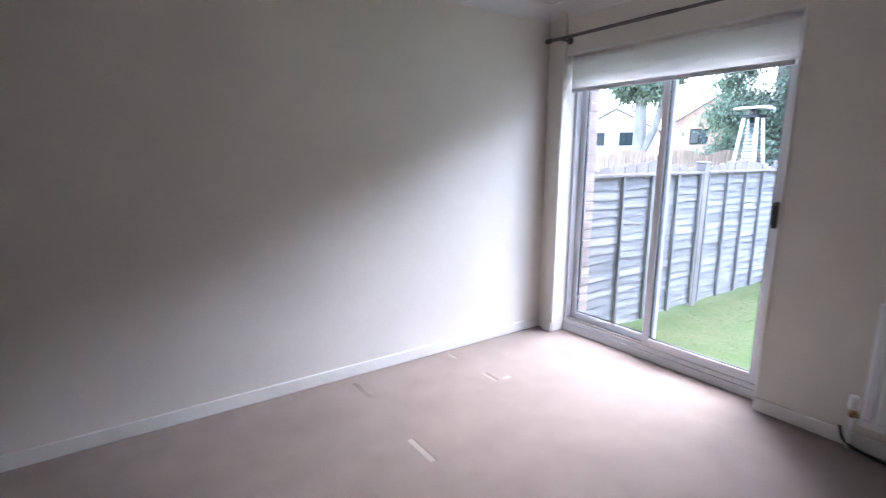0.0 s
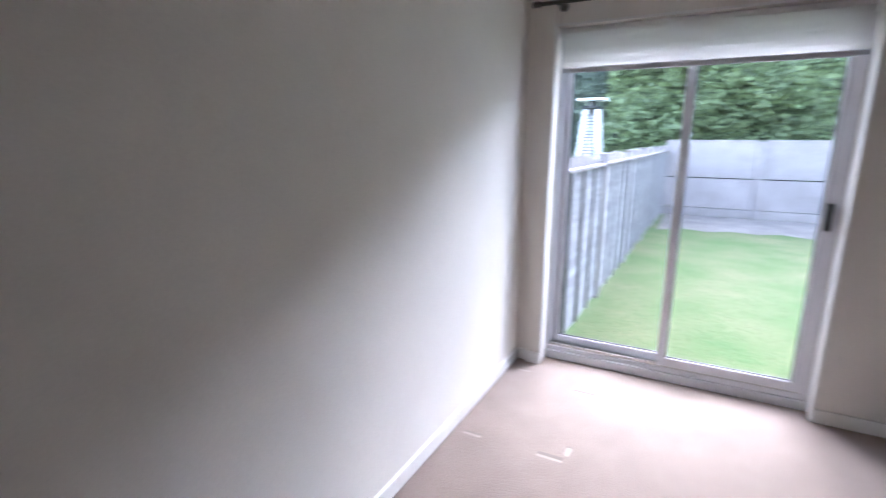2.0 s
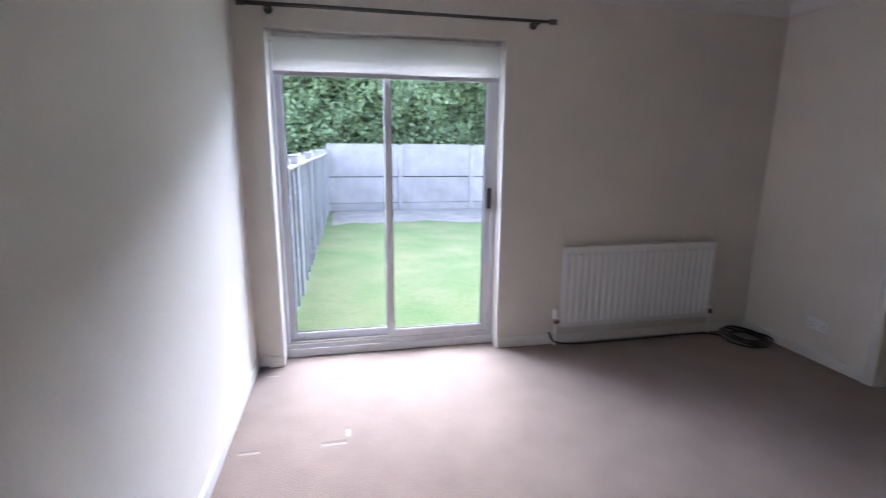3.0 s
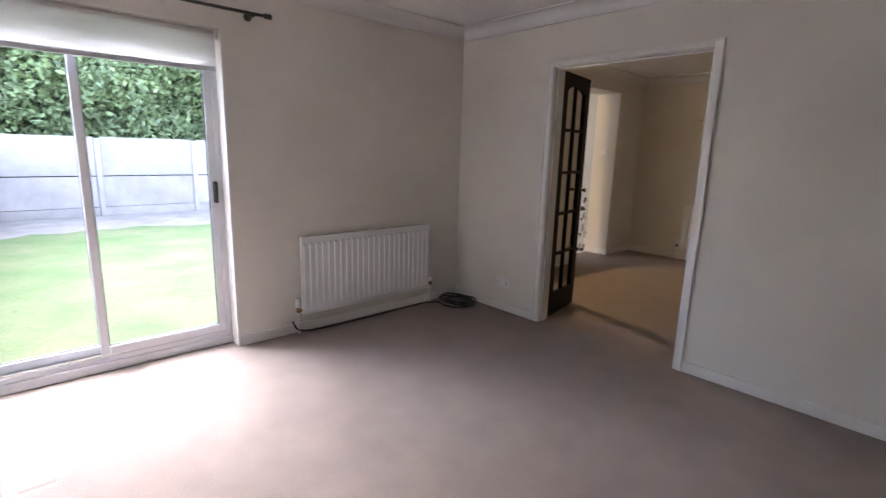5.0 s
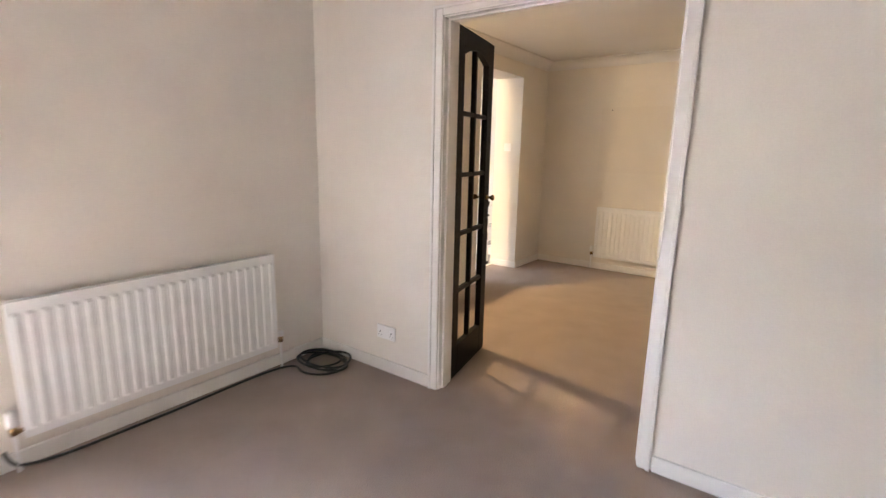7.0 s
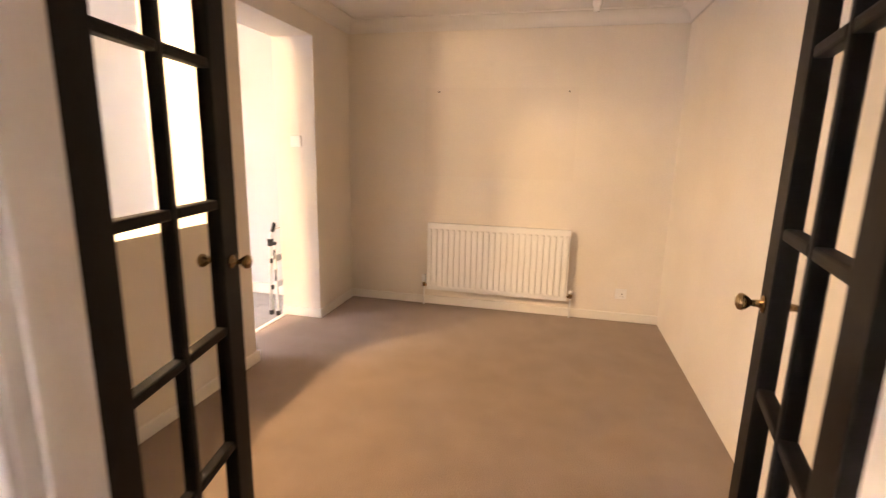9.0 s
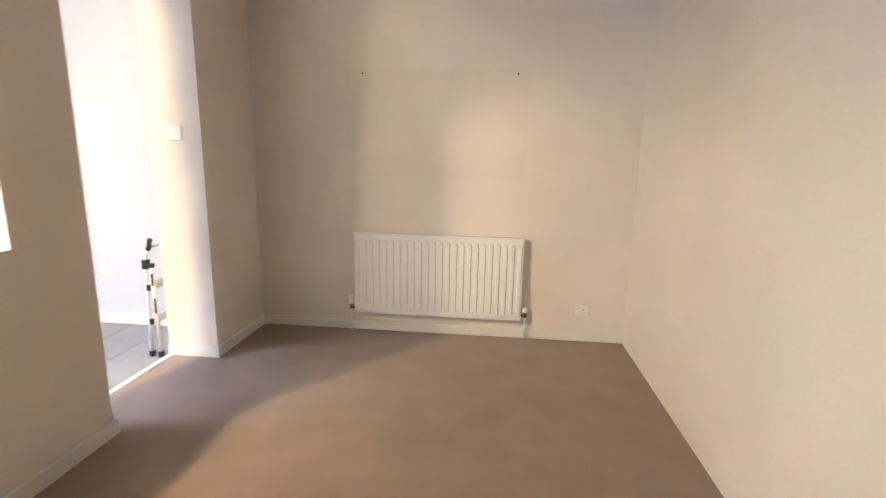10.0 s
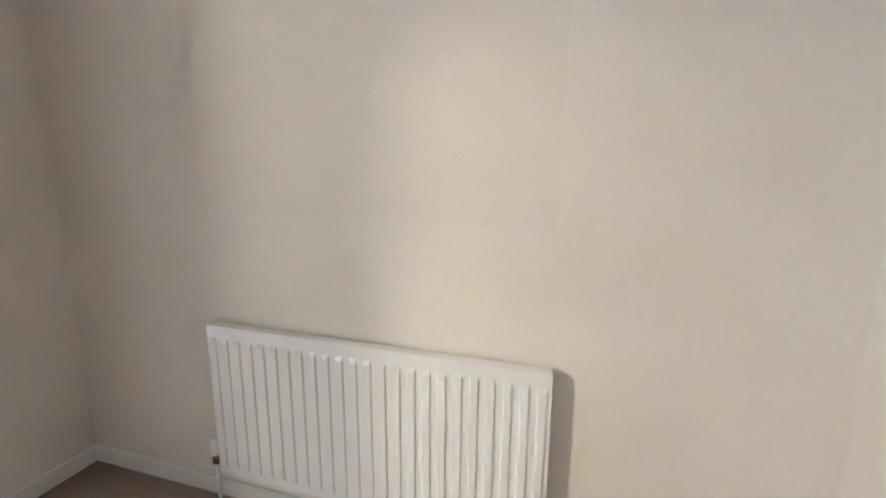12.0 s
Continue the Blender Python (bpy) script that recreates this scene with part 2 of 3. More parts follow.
structure("wall_dining_east", boxes((BE, KW, BS, KY0, -0.1, CEIL + 0.1), (BE, KW, KY1, HY0, -0.1, CEIL + 0.1), (BE, KW, KY0, KY1, KZ, CEIL + 0.1),
                                    (BE, KW, HY0, HY1, -0.1, HZ0), (BE, KW, HY0, HY1, HZ1, CEIL + 0.1), (BE, KW, HY1, SB, -0.1, CEIL + 0.1)),
          M_WALL, "thick cream painted wall with a serving hatch and an opening to the kitchen", "wall")
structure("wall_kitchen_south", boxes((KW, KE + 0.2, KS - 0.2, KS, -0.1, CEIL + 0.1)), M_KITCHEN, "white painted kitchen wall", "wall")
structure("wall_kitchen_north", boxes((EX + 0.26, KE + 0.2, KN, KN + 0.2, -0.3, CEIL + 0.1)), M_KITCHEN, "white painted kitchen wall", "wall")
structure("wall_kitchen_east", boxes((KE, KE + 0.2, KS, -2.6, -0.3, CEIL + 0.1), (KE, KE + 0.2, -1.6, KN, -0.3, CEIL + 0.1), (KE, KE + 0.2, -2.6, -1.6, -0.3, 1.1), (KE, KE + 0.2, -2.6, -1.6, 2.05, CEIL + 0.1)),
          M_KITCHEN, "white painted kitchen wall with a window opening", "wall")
structure("ceiling", boxes((WX - 0.15, EX + 0.3, SY - 0.06, NY + 0.33, CEIL, CEIL + 0.2)), M_CEIL, "white painted ceiling of the living room", "ceiling")
structure("ceiling_dining", boxes((BW - 0.12, KW - 0.1, BS - 0.15, SY - 0.062, CEIL, CEIL + 0.2)), M_CEIL, "white painted ceiling of the dining room", "ceiling")
structure("ceiling_kitchen", boxes((KW - 0.098, KE + 0.2, KS - 0.2, KN + 0.1, CEIL, CEIL + 0.2)), M_CEIL, "white painted ceiling of the kitchen", "ceiling")


# coving: a concave quarter curve between wall and ceiling
def coving(bm, p, q, inward, size=0.10):
    """A strip from p to q (x, y), standing out towards inward."""
    p, q, n = Vector(p), Vector(q), Vector(inward)
    prof = [(0.0, -size), (0.012, -size)]
    prof += [(0.012 + (size - 0.022) * (1 - math.cos(a)), -size + 0.006 + (size - 0.018) * math.sin(a)) for a in [math.pi / 2 * i / 8 for i in range(9)]]
    prof += [(size, -0.012), (size, 0.0), (0.0, 0.0)]
    rows = []
    for c in (p, q):
        rows.append([bm.verts.new((c.x + n.x * u, c.y + n.y * u, CEIL + v)) for u, v in prof])
    k = len(prof)
    for i in range(k):
        bm.faces.new((rows[0][i], rows[0][(i + 1) % k], rows[1][(i + 1) % k], rows[1][i]))
    bm.faces.new(rows[0])
    bm.faces.new(rows[1][::-1])


for nm, runs in (("trim_coving_living", (((WX, NY + NSKEW * (EX - WX)), (EX, NY), (0, -1)), ((EX, NY), (EX, SY), (-1, 0)), ((WX, SY), (EX, SY), (0, 1)), ((WX, NY + 0.14), (WX, SY), (1, 0)))),
                 ("trim_coving_dining", (((BW, SB), (BE, SB), (0, -1)), ((BE, SB), (BE, BS), (-1, 0)), ((BW, BS), (BE, BS), (0, 1)), ((BW, SB), (BW, BS), (1, 0))))):
    bm = bmesh.new()
    for r in runs:
        coving(bm, *r)
    structure(nm, bm, M_CEIL, "white plaster coving along the ceiling", "coving")


# carpet with the dents that furniture left; each dent's lit and shaded sides are two painted strips
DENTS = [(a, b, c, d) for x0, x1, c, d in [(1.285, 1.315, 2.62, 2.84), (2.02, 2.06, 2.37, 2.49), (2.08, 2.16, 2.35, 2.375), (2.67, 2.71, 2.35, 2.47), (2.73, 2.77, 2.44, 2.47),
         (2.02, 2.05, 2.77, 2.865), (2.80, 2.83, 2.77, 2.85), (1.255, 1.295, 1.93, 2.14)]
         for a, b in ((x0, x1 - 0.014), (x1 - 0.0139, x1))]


def carpet(bm, x0, x1, y0, y1, dents):
    xs = sorted({x0, x1, *[v for d in dents for v in d[:2]]})
    ys = sorted({y0, y1, *[v for d in dents for v in d[2:]]})
    grid = {(i, j): bm.verts.new((x, y, 0)) for i, x in enumerate(xs) for j, y in enumerate(ys)}
    sunk = []
    for i in range(len(xs) - 1):
        for j in range(len(ys) - 1):
            f = bm.faces.new((grid[i, j], grid[i + 1, j], grid[i + 1, j + 1], grid[i, j + 1]))
            cx, cy = (xs[i] + xs[i + 1]) / 2, (ys[j] + ys[j + 1]) / 2
            if any(a < cx < b and c < cy < d for a, b, c, d in dents):
                sunk.append(f)
    bmesh.ops.inset_region(bm, faces=sunk, thickness=0.003, depth=-0.012)
    # narrow east strips take the painted shade, the wider ones the lit colour
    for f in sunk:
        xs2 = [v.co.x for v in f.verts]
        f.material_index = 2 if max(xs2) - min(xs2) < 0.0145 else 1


bm = bmesh.new()
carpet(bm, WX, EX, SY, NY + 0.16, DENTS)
carpet(bm, DX0, DX1, SB, SY, [])
carpet(bm, EX, 3.08, PY0, PY1, [])
carpet(bm, BW, BE, BS, SB, [])
carpet(bm, BE, KW - 0.03, KY0, KY1, [])
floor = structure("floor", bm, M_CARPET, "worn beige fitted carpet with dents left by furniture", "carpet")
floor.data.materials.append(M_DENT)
floor.data.materials.append(M_DENT_SHADE)
structure("floor_slab", boxes((WX - 0.15, EX + 0.12, SB, NY + 0.2, -0.25, -0.03), (BW - 0.12, EX + 0.12, BS - 0.15, SB, -0.25, -0.03), (EX + 0.12, KE + 0.2, KS - 0.2, KN + 0.1, -0.25, -0.03)), M_GROUT, "bare concrete slab under the floors", "floor")


# skirting boards
def skirting(bm, x0, x1, y0, y1, h=0.075):
    box(bm, x0, x1, y0, y1, 0.0, h, bevel=0.005)


T = 0.016
bm = bmesh.new()
skirting(bm, WX, EX - T, NY - T, NY)
skewed(bm)
skirting(bm, EX - 0.041, EX - 0.025, PY1 + 0.004, 2.845)
skirting(bm, EX - T, EX, 2.84, NY - T)
skirting(bm, EX - T, EX, SY + T, PY0 - 0.004)
skirting(bm, WX, DX0 - 0.065, SY, SY + T)
skirting(bm, DX1 + 0.065, EX, SY, SY + T)
skirting(bm, WX, WX + T, SY + T, NY + 0.12)
structure("baseboard", bm, M_TRIM, "low white gloss skirting board", "skirting board")
bm = bmesh.new()
skirting(bm, BW, BE, BS, BS + T)
skirting(bm, BE - T, BE, BS + T, KY0)
skirting(bm, BE - T, KW, KY0, KY0 + T)
skirting(bm, BE - T, BE, KY1 - T, SB)
structure("baseboard_dining", bm, M_TRIM, "low white gloss skirting board", "skirting board")
bm = bmesh.new()
skirting(bm, KW, KE, KS, KS + T, 0.10)
structure("baseboard_kitchen", bm, M_TRIM, "white kitchen skirting board", "skirting board")

# ---- patio door in the east wall ----
patio = tagged(thing("door_1", (3.09, 2.035, 0), "", ""), "sliding glazed patio door in a pale aluminium frame, closed", "patio door", kind="structure")


def local(bm, parent):
    bmesh.ops.transform(bm, matrix=parent.matrix_world.inverted(), verts=bm.verts)
    return bm


part("threshold", local(boxes((3.035, 3.20, PY0, FY1, 0.0, 0.055), (3.05, 3.19, PY0, FY1, 0.055, 0.085), bevel=0.004), patio), M_ALU, patio)
part("track", local(boxes((3.058, 3.066, PY0 + 0.02, FY1 - 0.02, 0.085, 0.10), (3.105, 3.113, PY0 + 0.02, FY1 - 0.02, 0.085, 0.10)), patio), M_CHROME, patio)
part("outer_frame", local(boxes((3.05, 3.19, PY0, PY0 + 0.035, 0.085, PZ), (3.05, 3.19, FY1 - 0.035, FY1, 0.085, PZ), (3.05, 3.19, PY0 + 0.035, FY1 - 0.035, PZ - 0.04, PZ), bevel=0.003), patio), M_ALU, patio)


def sash(x0, x1, y0, y1, z0, z1, st=0.045):
    fr = part("sash", local(boxes((x0, x1, y0, y0 + st, z0, z1), (x0, x1, y1 - st, y1, z0, z1), (x0, x1, y0 + st, y1 - st, z0, z0 + 0.055), (x0, x1, y0 + st, y1 - st, z1 - st, z1), bevel=0.004), patio), M_ALU, patio)
    xm = (x0 + x1) / 2
    pane = part("pane", local(boxes((xm - 0.003, xm + 0.003, y0 + st - 0.005, y1 - st + 0.005, z0 + 0.05, z1 - st + 0.005)), patio), M_GLASS, fr)
    pane.visible_shadow = False
    gasket = boxes((xm - 0.007, xm + 0.007, y0 + st, y0 + st + 0.005, z0 + 0.055, z1 - st), (xm - 0.007, xm + 0.007, y1 - st - 0.005, y1 - st, z0 + 0.055, z1 - st),
                   (xm - 0.007, xm + 0.007, y0 + st + 0.005, y1 - st - 0.005, z0 + 0.055, z0 + 0.06))
    part("gasket", local(gasket, patio), M_BLACK, fr, "black rubber glazing gasket")
    return fr


slider = sash(3.055, 3.09, PY0 + 0.035, 2.07, 0.09, PZ - 0.04)
sash(3.105, 3.14, 2.02, FY1 - 0.035, 0.09, PZ - 0.04)
bm = boxes((3.025, 3.056, 1.352, 1.377, 0.985, 1.125), bevel=0.006)
box(bm, 3.012, 3.03, 1.356, 1.373, 1.0, 1.11, bevel=0.005)
part("handle", local(bm, patio), M_BLACK, slider, "black pull handle")
patio.location.x += 0.03
# painted reveal beading round the opening
structure("trim_patio", boxes((EX - 0.031, EX - 0.021, PY1, PY1 + 0.012, 0.08, PZ + 0.012), (EX - 0.006, EX + 0.004, PY0 - 0.012, PY0, 0.08, PZ + 0.012), (EX - 0.006, EX + 0.004, PY0, PY1, PZ, PZ + 0.012)),
          M_TRIM, "white painted edge bead round the patio opening", "trim")

# outer brick leaf with the bricks of the door's jamb
leaf = structure("wall_brick_outer", boxes((3.235, 3.33, 2.735, 3.08, -0.3, 2.6), (3.235, 3.33, -0.72, PY0 + 0.01, -0.3, 2.6), (3.235, 3.33, PY0 + 0.01, 2.735, PZ - 0.02, 2.6)),
                 M_MORTAR, "outer brick leaf of the house with mortar joints", "wall")

# roller blind
blind = thing("roller_blind", (3.03, 2.035, 1.82), "white roller blind, a quarter drawn down inside the patio opening", "blind")
part("roller", local(lathe(bmesh.new(), [(0.022, -0.69), (0.022, 0.69)], (3.02, 2.027, 2.025), "y"), blind), M_BLIND, blind, smooth=True)
bm = bmesh.new()
rows = []
for i in range(7):
    z = 2.02 - (2.02 - 1.825) * i / 6
    rows.append([(3.0 + 0.002 * math.sin(i * 1.3 + j * 0.8), 1.335 + 1.385 * j / 10, z) for j in range(11)])
for dx in (0.0, 0.0015):
    vs = [[bm.verts.new((x + dx, y, z)) for x, y, z in r] for r in rows]
    for a, b in zip(vs, vs[1:]):
        for j in range(10):
            bm.faces.new((a[j], a[j + 1], b[j + 1], b[j]))
part("cloth", local(bm, blind), M_CLOTH, blind)
part("bottom_bar", local(boxes((2.995, 3.009, 1.335, 2.72, 1.80, 1.828), bevel=0.003), blind), M_ALU, blind, "grey bottom bar")
for y in (1.325, 2.727):
    part("bracket", local(boxes((2.995, 3.045, y - 0.006, y + 0.006, 1.99, 2.055), bevel=0.003), blind), M_PVC, blind)

# curtain pole
pole = thing("curtain_pole", (2.90, 1.93, 2.156), "thin dark steel curtain pole with knob finials above the patio door", "curtain pole")
part("rod", local(tube(bmesh.new(), [(2.89, 1.065, 2.156), (2.89, 2.84, 2.156)], 0.0095), pole), M_POLE, pole, smooth=True)
part("sleeve", local(tube(bmesh.new(), [(2.89, 1.9, 2.156), (2.89, 2.84, 2.156)], 0.0115), pole), M_POLE, pole, smooth=True)
for y, s in ((1.065, -1), (2.83, 1)):
    part("finial", local(lathe(bmesh.new(), [(0.010, 0), (0.016, s * 0.005), (0.017, s * 0.02), (0.012, s * 0.028), (0.018, s * 0.036), (0.016, s * 0.046)], (2.89, y, 2.156), "y"), pole), M_POLE, pole, smooth=True)
for y in (1.14, 2.72):
    bm = tube(bmesh.new(), [(EX - 0.002, y, 2.146), (2.925, y, 2.141), (2.89, y, 2.143)], 0.008)
    lathe(bm, [(0.024, -0.01), (0.024, 0.0), (0.018, 0.004)], (EX - 0.004, y, 2.146), "x")
    box(bm, 2.875, 2.905, y - 0.012, y + 0.012, 2.136, 2.146, bevel=0.002)
    part("bracket", local(bm, pole), M_POLE, pole)


# ---- radiators ----
def radiator(place, turn, length, height, label):
    """A steel panel radiator: its back to -y at y 0, its front towards +y, its foot at z 0."""
    rad = thing("radiator", place, label, "radiator", group="radiators", turn=turn)
    bm = bmesh.new()
    pitch, y0 = 0.05, 0.062
    n = round(length / pitch)
    us = []
    for i in range(n):
        c = -length / 2 + length * (i + 0.5) / n
        us += [(c - 0.0235, 0.0), (c - 0.015, 0.0), (c - 0.010, 1.0), (c + 0.010, 1.0), (c + 0.015, 0.0)]
    us = [(-length / 2, 0.0)] + us + [(length / 2, 0.0)]
    zs = [(0.0, 0), (0.03, 0), (0.045, 1), (height - 0.055, 1), (height - 0.04, 0), (height, 0)]
    grid = [[bm.verts.new((u, y0 + 0.0065 * d * e, z)) for u, d in us] for z, e in zs]
    for a, b in zip(grid, grid[1:]):
        for i in range(len(us) - 1):
            bm.faces.new((a[i], a[i + 1], b[i + 1], b[i]))
    part("front_panel", bm, M_RAD, rad)
    part("body", boxes((-length / 2, length / 2, 0.03, 0.0615, 0.0, height), bevel=0.006), M_RAD, rad)
    bm = boxes((-length / 2 + 0.005, length / 2 - 0.005, 0.026, 0.066, height, height + 0.006), bevel=0.002)
    part("top_rim", bm, M_RAD, rad)
    for s in (-1, 1):
        bm = boxes((s * (length / 2 - 0.12) - 0.02, s * (length / 2 - 0.12) + 0.02, 0.003, 0.03, 0.08, height - 0.08))
        part("bracket", bm, M_RAD, rad)
    for s in (-1, 1):
        u = s * (length / 2 + 0.03)
        bm = tube(bmesh.new(), [(s * length / 2, 0.045, 0.035), (u, 0.045, 0.035)], 0.010)
        lathe(bm, [(0.012, -0.012), (0.015, -0.008), (0.015, 0.02), (0.011, 0.025)], (u, 0.045, 0.035))
        valve = part("valve", bm, M_BRASS, rad, "dull brass radiator valve", smooth=True)
        bm = bmesh.new()
        hh = 0.065 if s > 0 else 0.03
        lathe(bm, [(0.012, 0.025), (0.019, 0.028), (0.021, 0.035), (0.020, 0.025 + hh), (0.013, 0.03 + hh)], (u, 0.045, 0.035))
        part("cap", bm, M_PVC, valve, "white plastic valve cap", smooth=True)
        part("pipe", tube(bmesh.new(), [(u, 0.045, 0.03), (u, 0.045, -place[2] + 0.002)], 0.0075), M_PVC, rad, "white painted pipe", smooth=True)
    return rad


radiator((EX, 0.248, 0.143), 90, 1.215, 0.578, "white ribbed panel radiator on the wall beside the patio door")
radiator((1.714, BS, 0.147), 0, 1.205, 0.59, "white ribbed panel radiator on the dining room wall")


# ---- sockets and switches ----
def plate(name, place, turn, w, h, label, category, rockers, holes):
    ob = thing(name, place, label, category, turn=turn)
    part("faceplate", boxes((-w / 2, w / 2, 0.0, 0.011, -h / 2, h / 2), bevel=0.004), M_PVC, ob)
    for u in rockers:
        part("rocker", boxes((u - 0.006, u + 0.006, 0.0115, 0.015, 0.004, 0.03), bevel=0.002), M_PVC, ob)
    for u in holes:
        part("pin_hole", boxes((u - 0.003, u + 0.003, 0.0112, 0.0118, -0.004, 0.006), (u - 0.013, u - 0.006, 0.0112, 0.0118, -0.022, -0.018), (u + 0.006, u + 0.013, 0.0112, 0.0118, -0.022, -0.018)), M_BLACK, ob)
    return ob


plate("wall_socket", (2.375, SY, 0.252), 0, 0.146, 0.086, "white double wall socket above the skirting", "socket", (-0.02, 0.02), (-0.045, 0.045))
plate("wall_socket", (0.682, BS, 0.234), 0, 0.088, 0.086, "white single wall socket beside the radiator", "socket", (0.025,), (-0.008,))
plate("wall_socket", (4.15, KS, 0.42), 0, 0.146, 0.086, "white double wall socket on the kitchen wall", "socket", (-0.02, 0.02), (-0.045, 0.045))
plate("light_switch", (3.215, KY0, 1.40), 0, 0.086, 0.086, "white light switch on the side of the kitchen opening", "switch", (0.0,), ())

# nail holes and paler patches where pictures hung
for x in (2.25, 1.205):
    nail = tagged(part("nail", lathe(bmesh.new(), [(0.003, 0.0), (0.003, 0.008), (0.006, 0.009), (0.006, 0.011)], (x, BS, 1.828), "y", 10), M_BLACK), "small dark picture nail stuck in the cream wall", "nail", "picture nails")
M_PATCH = material("pale_paint", (0.83, 0.79, 0.72), 0.7, vary=0.08, scale=3, fine=120, bump=0.1)
structure("trim_pale_patch", boxes((1.37, 2.13, BS - 0.001, BS + 0.0012, 2.02, 2.065)), M_PATCH, "paler strip of paint where a fitting was removed", "paint patch")
structure("trim_picture_patch", boxes((1.13, 2.37, BS - 0.001, BS + 0.0008, 1.14, 1.86)), material("picture_ghost", (0.81, 0.762, 0.692), 0.75, vary=0.11, scale=1.6, fine=140, bump=0.2), "faint paler rectangle where a picture hung", "paint patch")

# ---- double door to the dining room ----
AW = 0.058
bm = bmesh.new()
for y0, y1 in ((SY, SY + 0.016), (SB - 0.016, SB)):
    box(bm, DX0 - AW - 0.002, DX0 - 0.004, y0, y1, 0, DZ + 0.05, bevel=0.005)
    box(bm, DX1 + 0.004, DX1 + AW + 0.002, y0, y1, 0, DZ + 0.05, bevel=0.005)
    box(bm, DX0 - 0.0045, DX1 + 0.0045, y0, y1, DZ + 0.004, DZ + 0.0495, bevel=0.005)
    e0, e1 = (y1 - 0.003, y1 + 0.007) if y1 > SY else (y0 - 0.007, y0 + 0.003)
    box(bm, DX0 - AW - 0.002, DX0 - AW + 0.014, e0, e1, 0, DZ + 0.05, bevel=0.003)
    box(bm, DX1 + AW - 0.014, DX1 + AW + 0.002, e0, e1, 0, DZ + 0.05, bevel=0.003)
    box(bm, DX0 - AW, DX1 + AW, e0, e1, DZ + 0.036, DZ + 0.052, bevel=0.003)
structure("trim_architrave", bm, M_TRIM, "white gloss moulded architrave round the double door", "architrave")
bm = boxes((DX0 - 0.02, DX0, SB, SY, 0, DZ), (DX1, DX1 + 0.02, SB, SY, 0, DZ), (DX0 - 0.02, DX1 + 0.02, SB, SY, DZ, DZ + 0.02), bevel=0.002)
for r in ((DX0, DX0 + 0.012, SB + 0.045, SY - 0.03, 0, DZ), (DX1 - 0.012, DX1, SB + 0.045, SY - 0.03, 0, DZ), (DX0 + 0.012, DX1 - 0.012, SB + 0.045, SY - 0.03, DZ - 0.012, DZ)):
    box(bm, *r, bevel=0.002)
structure("trim_door_lining", bm, M_TRIM, "white gloss door lining with stops", "door lining")


def glazed_door(name, hinge, turn, mirror):
    """A ten-pane leaf: its hinge at the origin, reaching along +x (or -x when mirrored)."""
    leaf_ob = tagged(thing(name, (*hinge, 0.008), "", "", turn=turn), "dark-stained ten-pane glazed wooden door, standing open", "door", group="pair of glazed doors", kind="structure")
    W, H, d, st = 0.557, 1.98, 0.019, 0.088
    s = -1 if mirror else 1

    def bx(x0, x1, y0, y1, z0, z1, bevel=0.003):
        a, b = sorted((s * x0, s * x1))
        return boxes((a, b, y0, y1, z0, z1), bevel=bevel)
    for x0 in (0.0, W - st):
        part("stile", bx(x0, x0 + st, -d, d, 0, H), M_DOOR, leaf_ob)
    z0, z1 = 0.188, 1.868
    part("bottom_rail", bx(st, W - st, -d, d, 0, z0), M_DOOR, leaf_ob)
    pitch = 0.339
    xm = W / 2
    # top rail with a shallow arch
    out = [(s * st, H), (s * st, z1 - 0.02)] + [(s * (st + (W - 2 * st) * i / 12), z1 - 0.02 + 0.05 * math.sin(math.pi * i / 12)) for i in range(1, 12)] + [(s * (W - st), z1 - 0.02), (s * (W - st), H)]
    part("top_rail", prism(bmesh.new(), out, "y", -d, d), M_DOOR, leaf_ob)
    part("mullion", bx(xm - 0.012, xm + 0.012, -d + 0.003, d - 0.003, z0, z1 + 0.028, 0.005), M_DOOR, leaf_ob)
    for i in range(1, 5):
        for x0, x1 in ((st, xm - 0.012), (xm + 0.012, W - st)):
            z = z0 + pitch * i
            part("glazing_bar", bx(x0, x1, -d + 0.003, d - 0.003, z - 0.012, z + 0.012, 0.005), M_DOOR, leaf_ob)
    for i in range(5):
        for x0, x1 in ((st, xm - 0.012), (xm + 0.012, W - st)):
            a, b = z0 + pitch * i + (0.012 if i else 0), (z0 + pitch * (i + 1) - 0.012 if i < 4 else z1 + 0.02)
            p = part("pane", bx(x0 - 0.004, x1 + 0.004, -0.002, 0.002, a - 0.003, b + 0.003, 0.0), M_GLASS, leaf_ob)
            p.visible_shadow = False
    for sy in (-1, 1):
        prof = [(0.019, 0.0), (0.019, 0.004), (0.009, 0.007), (0.007, 0.024), (0.014, 0.031), (0.019, 0.040), (0.0175, 0.048), (0.008, 0.053)]
        part("knob", lathe(bmesh.new(), [(r, sy * (d + h)) for r, h in prof], (s * (W - 0.045), 0, 1.048), "y"), M_BRASS, leaf_ob, "aged brass door knob", smooth=True)
    for z in (0.22, 1.76):
        bm = tube(bmesh.new(), [(-s * 0.005, d + 0.004, z - 0.04), (-s * 0.005, d + 0.004, z + 0.04)], 0.006)
        part("hinge", bm, M_BLACK, leaf_ob, smooth=True)
    return leaf_ob


glazed_door("door_2", (2.002, SB - 0.008), -78.5, False)
glazed_door("door_3", (0.880, SB - 0.018), 79.5, True)

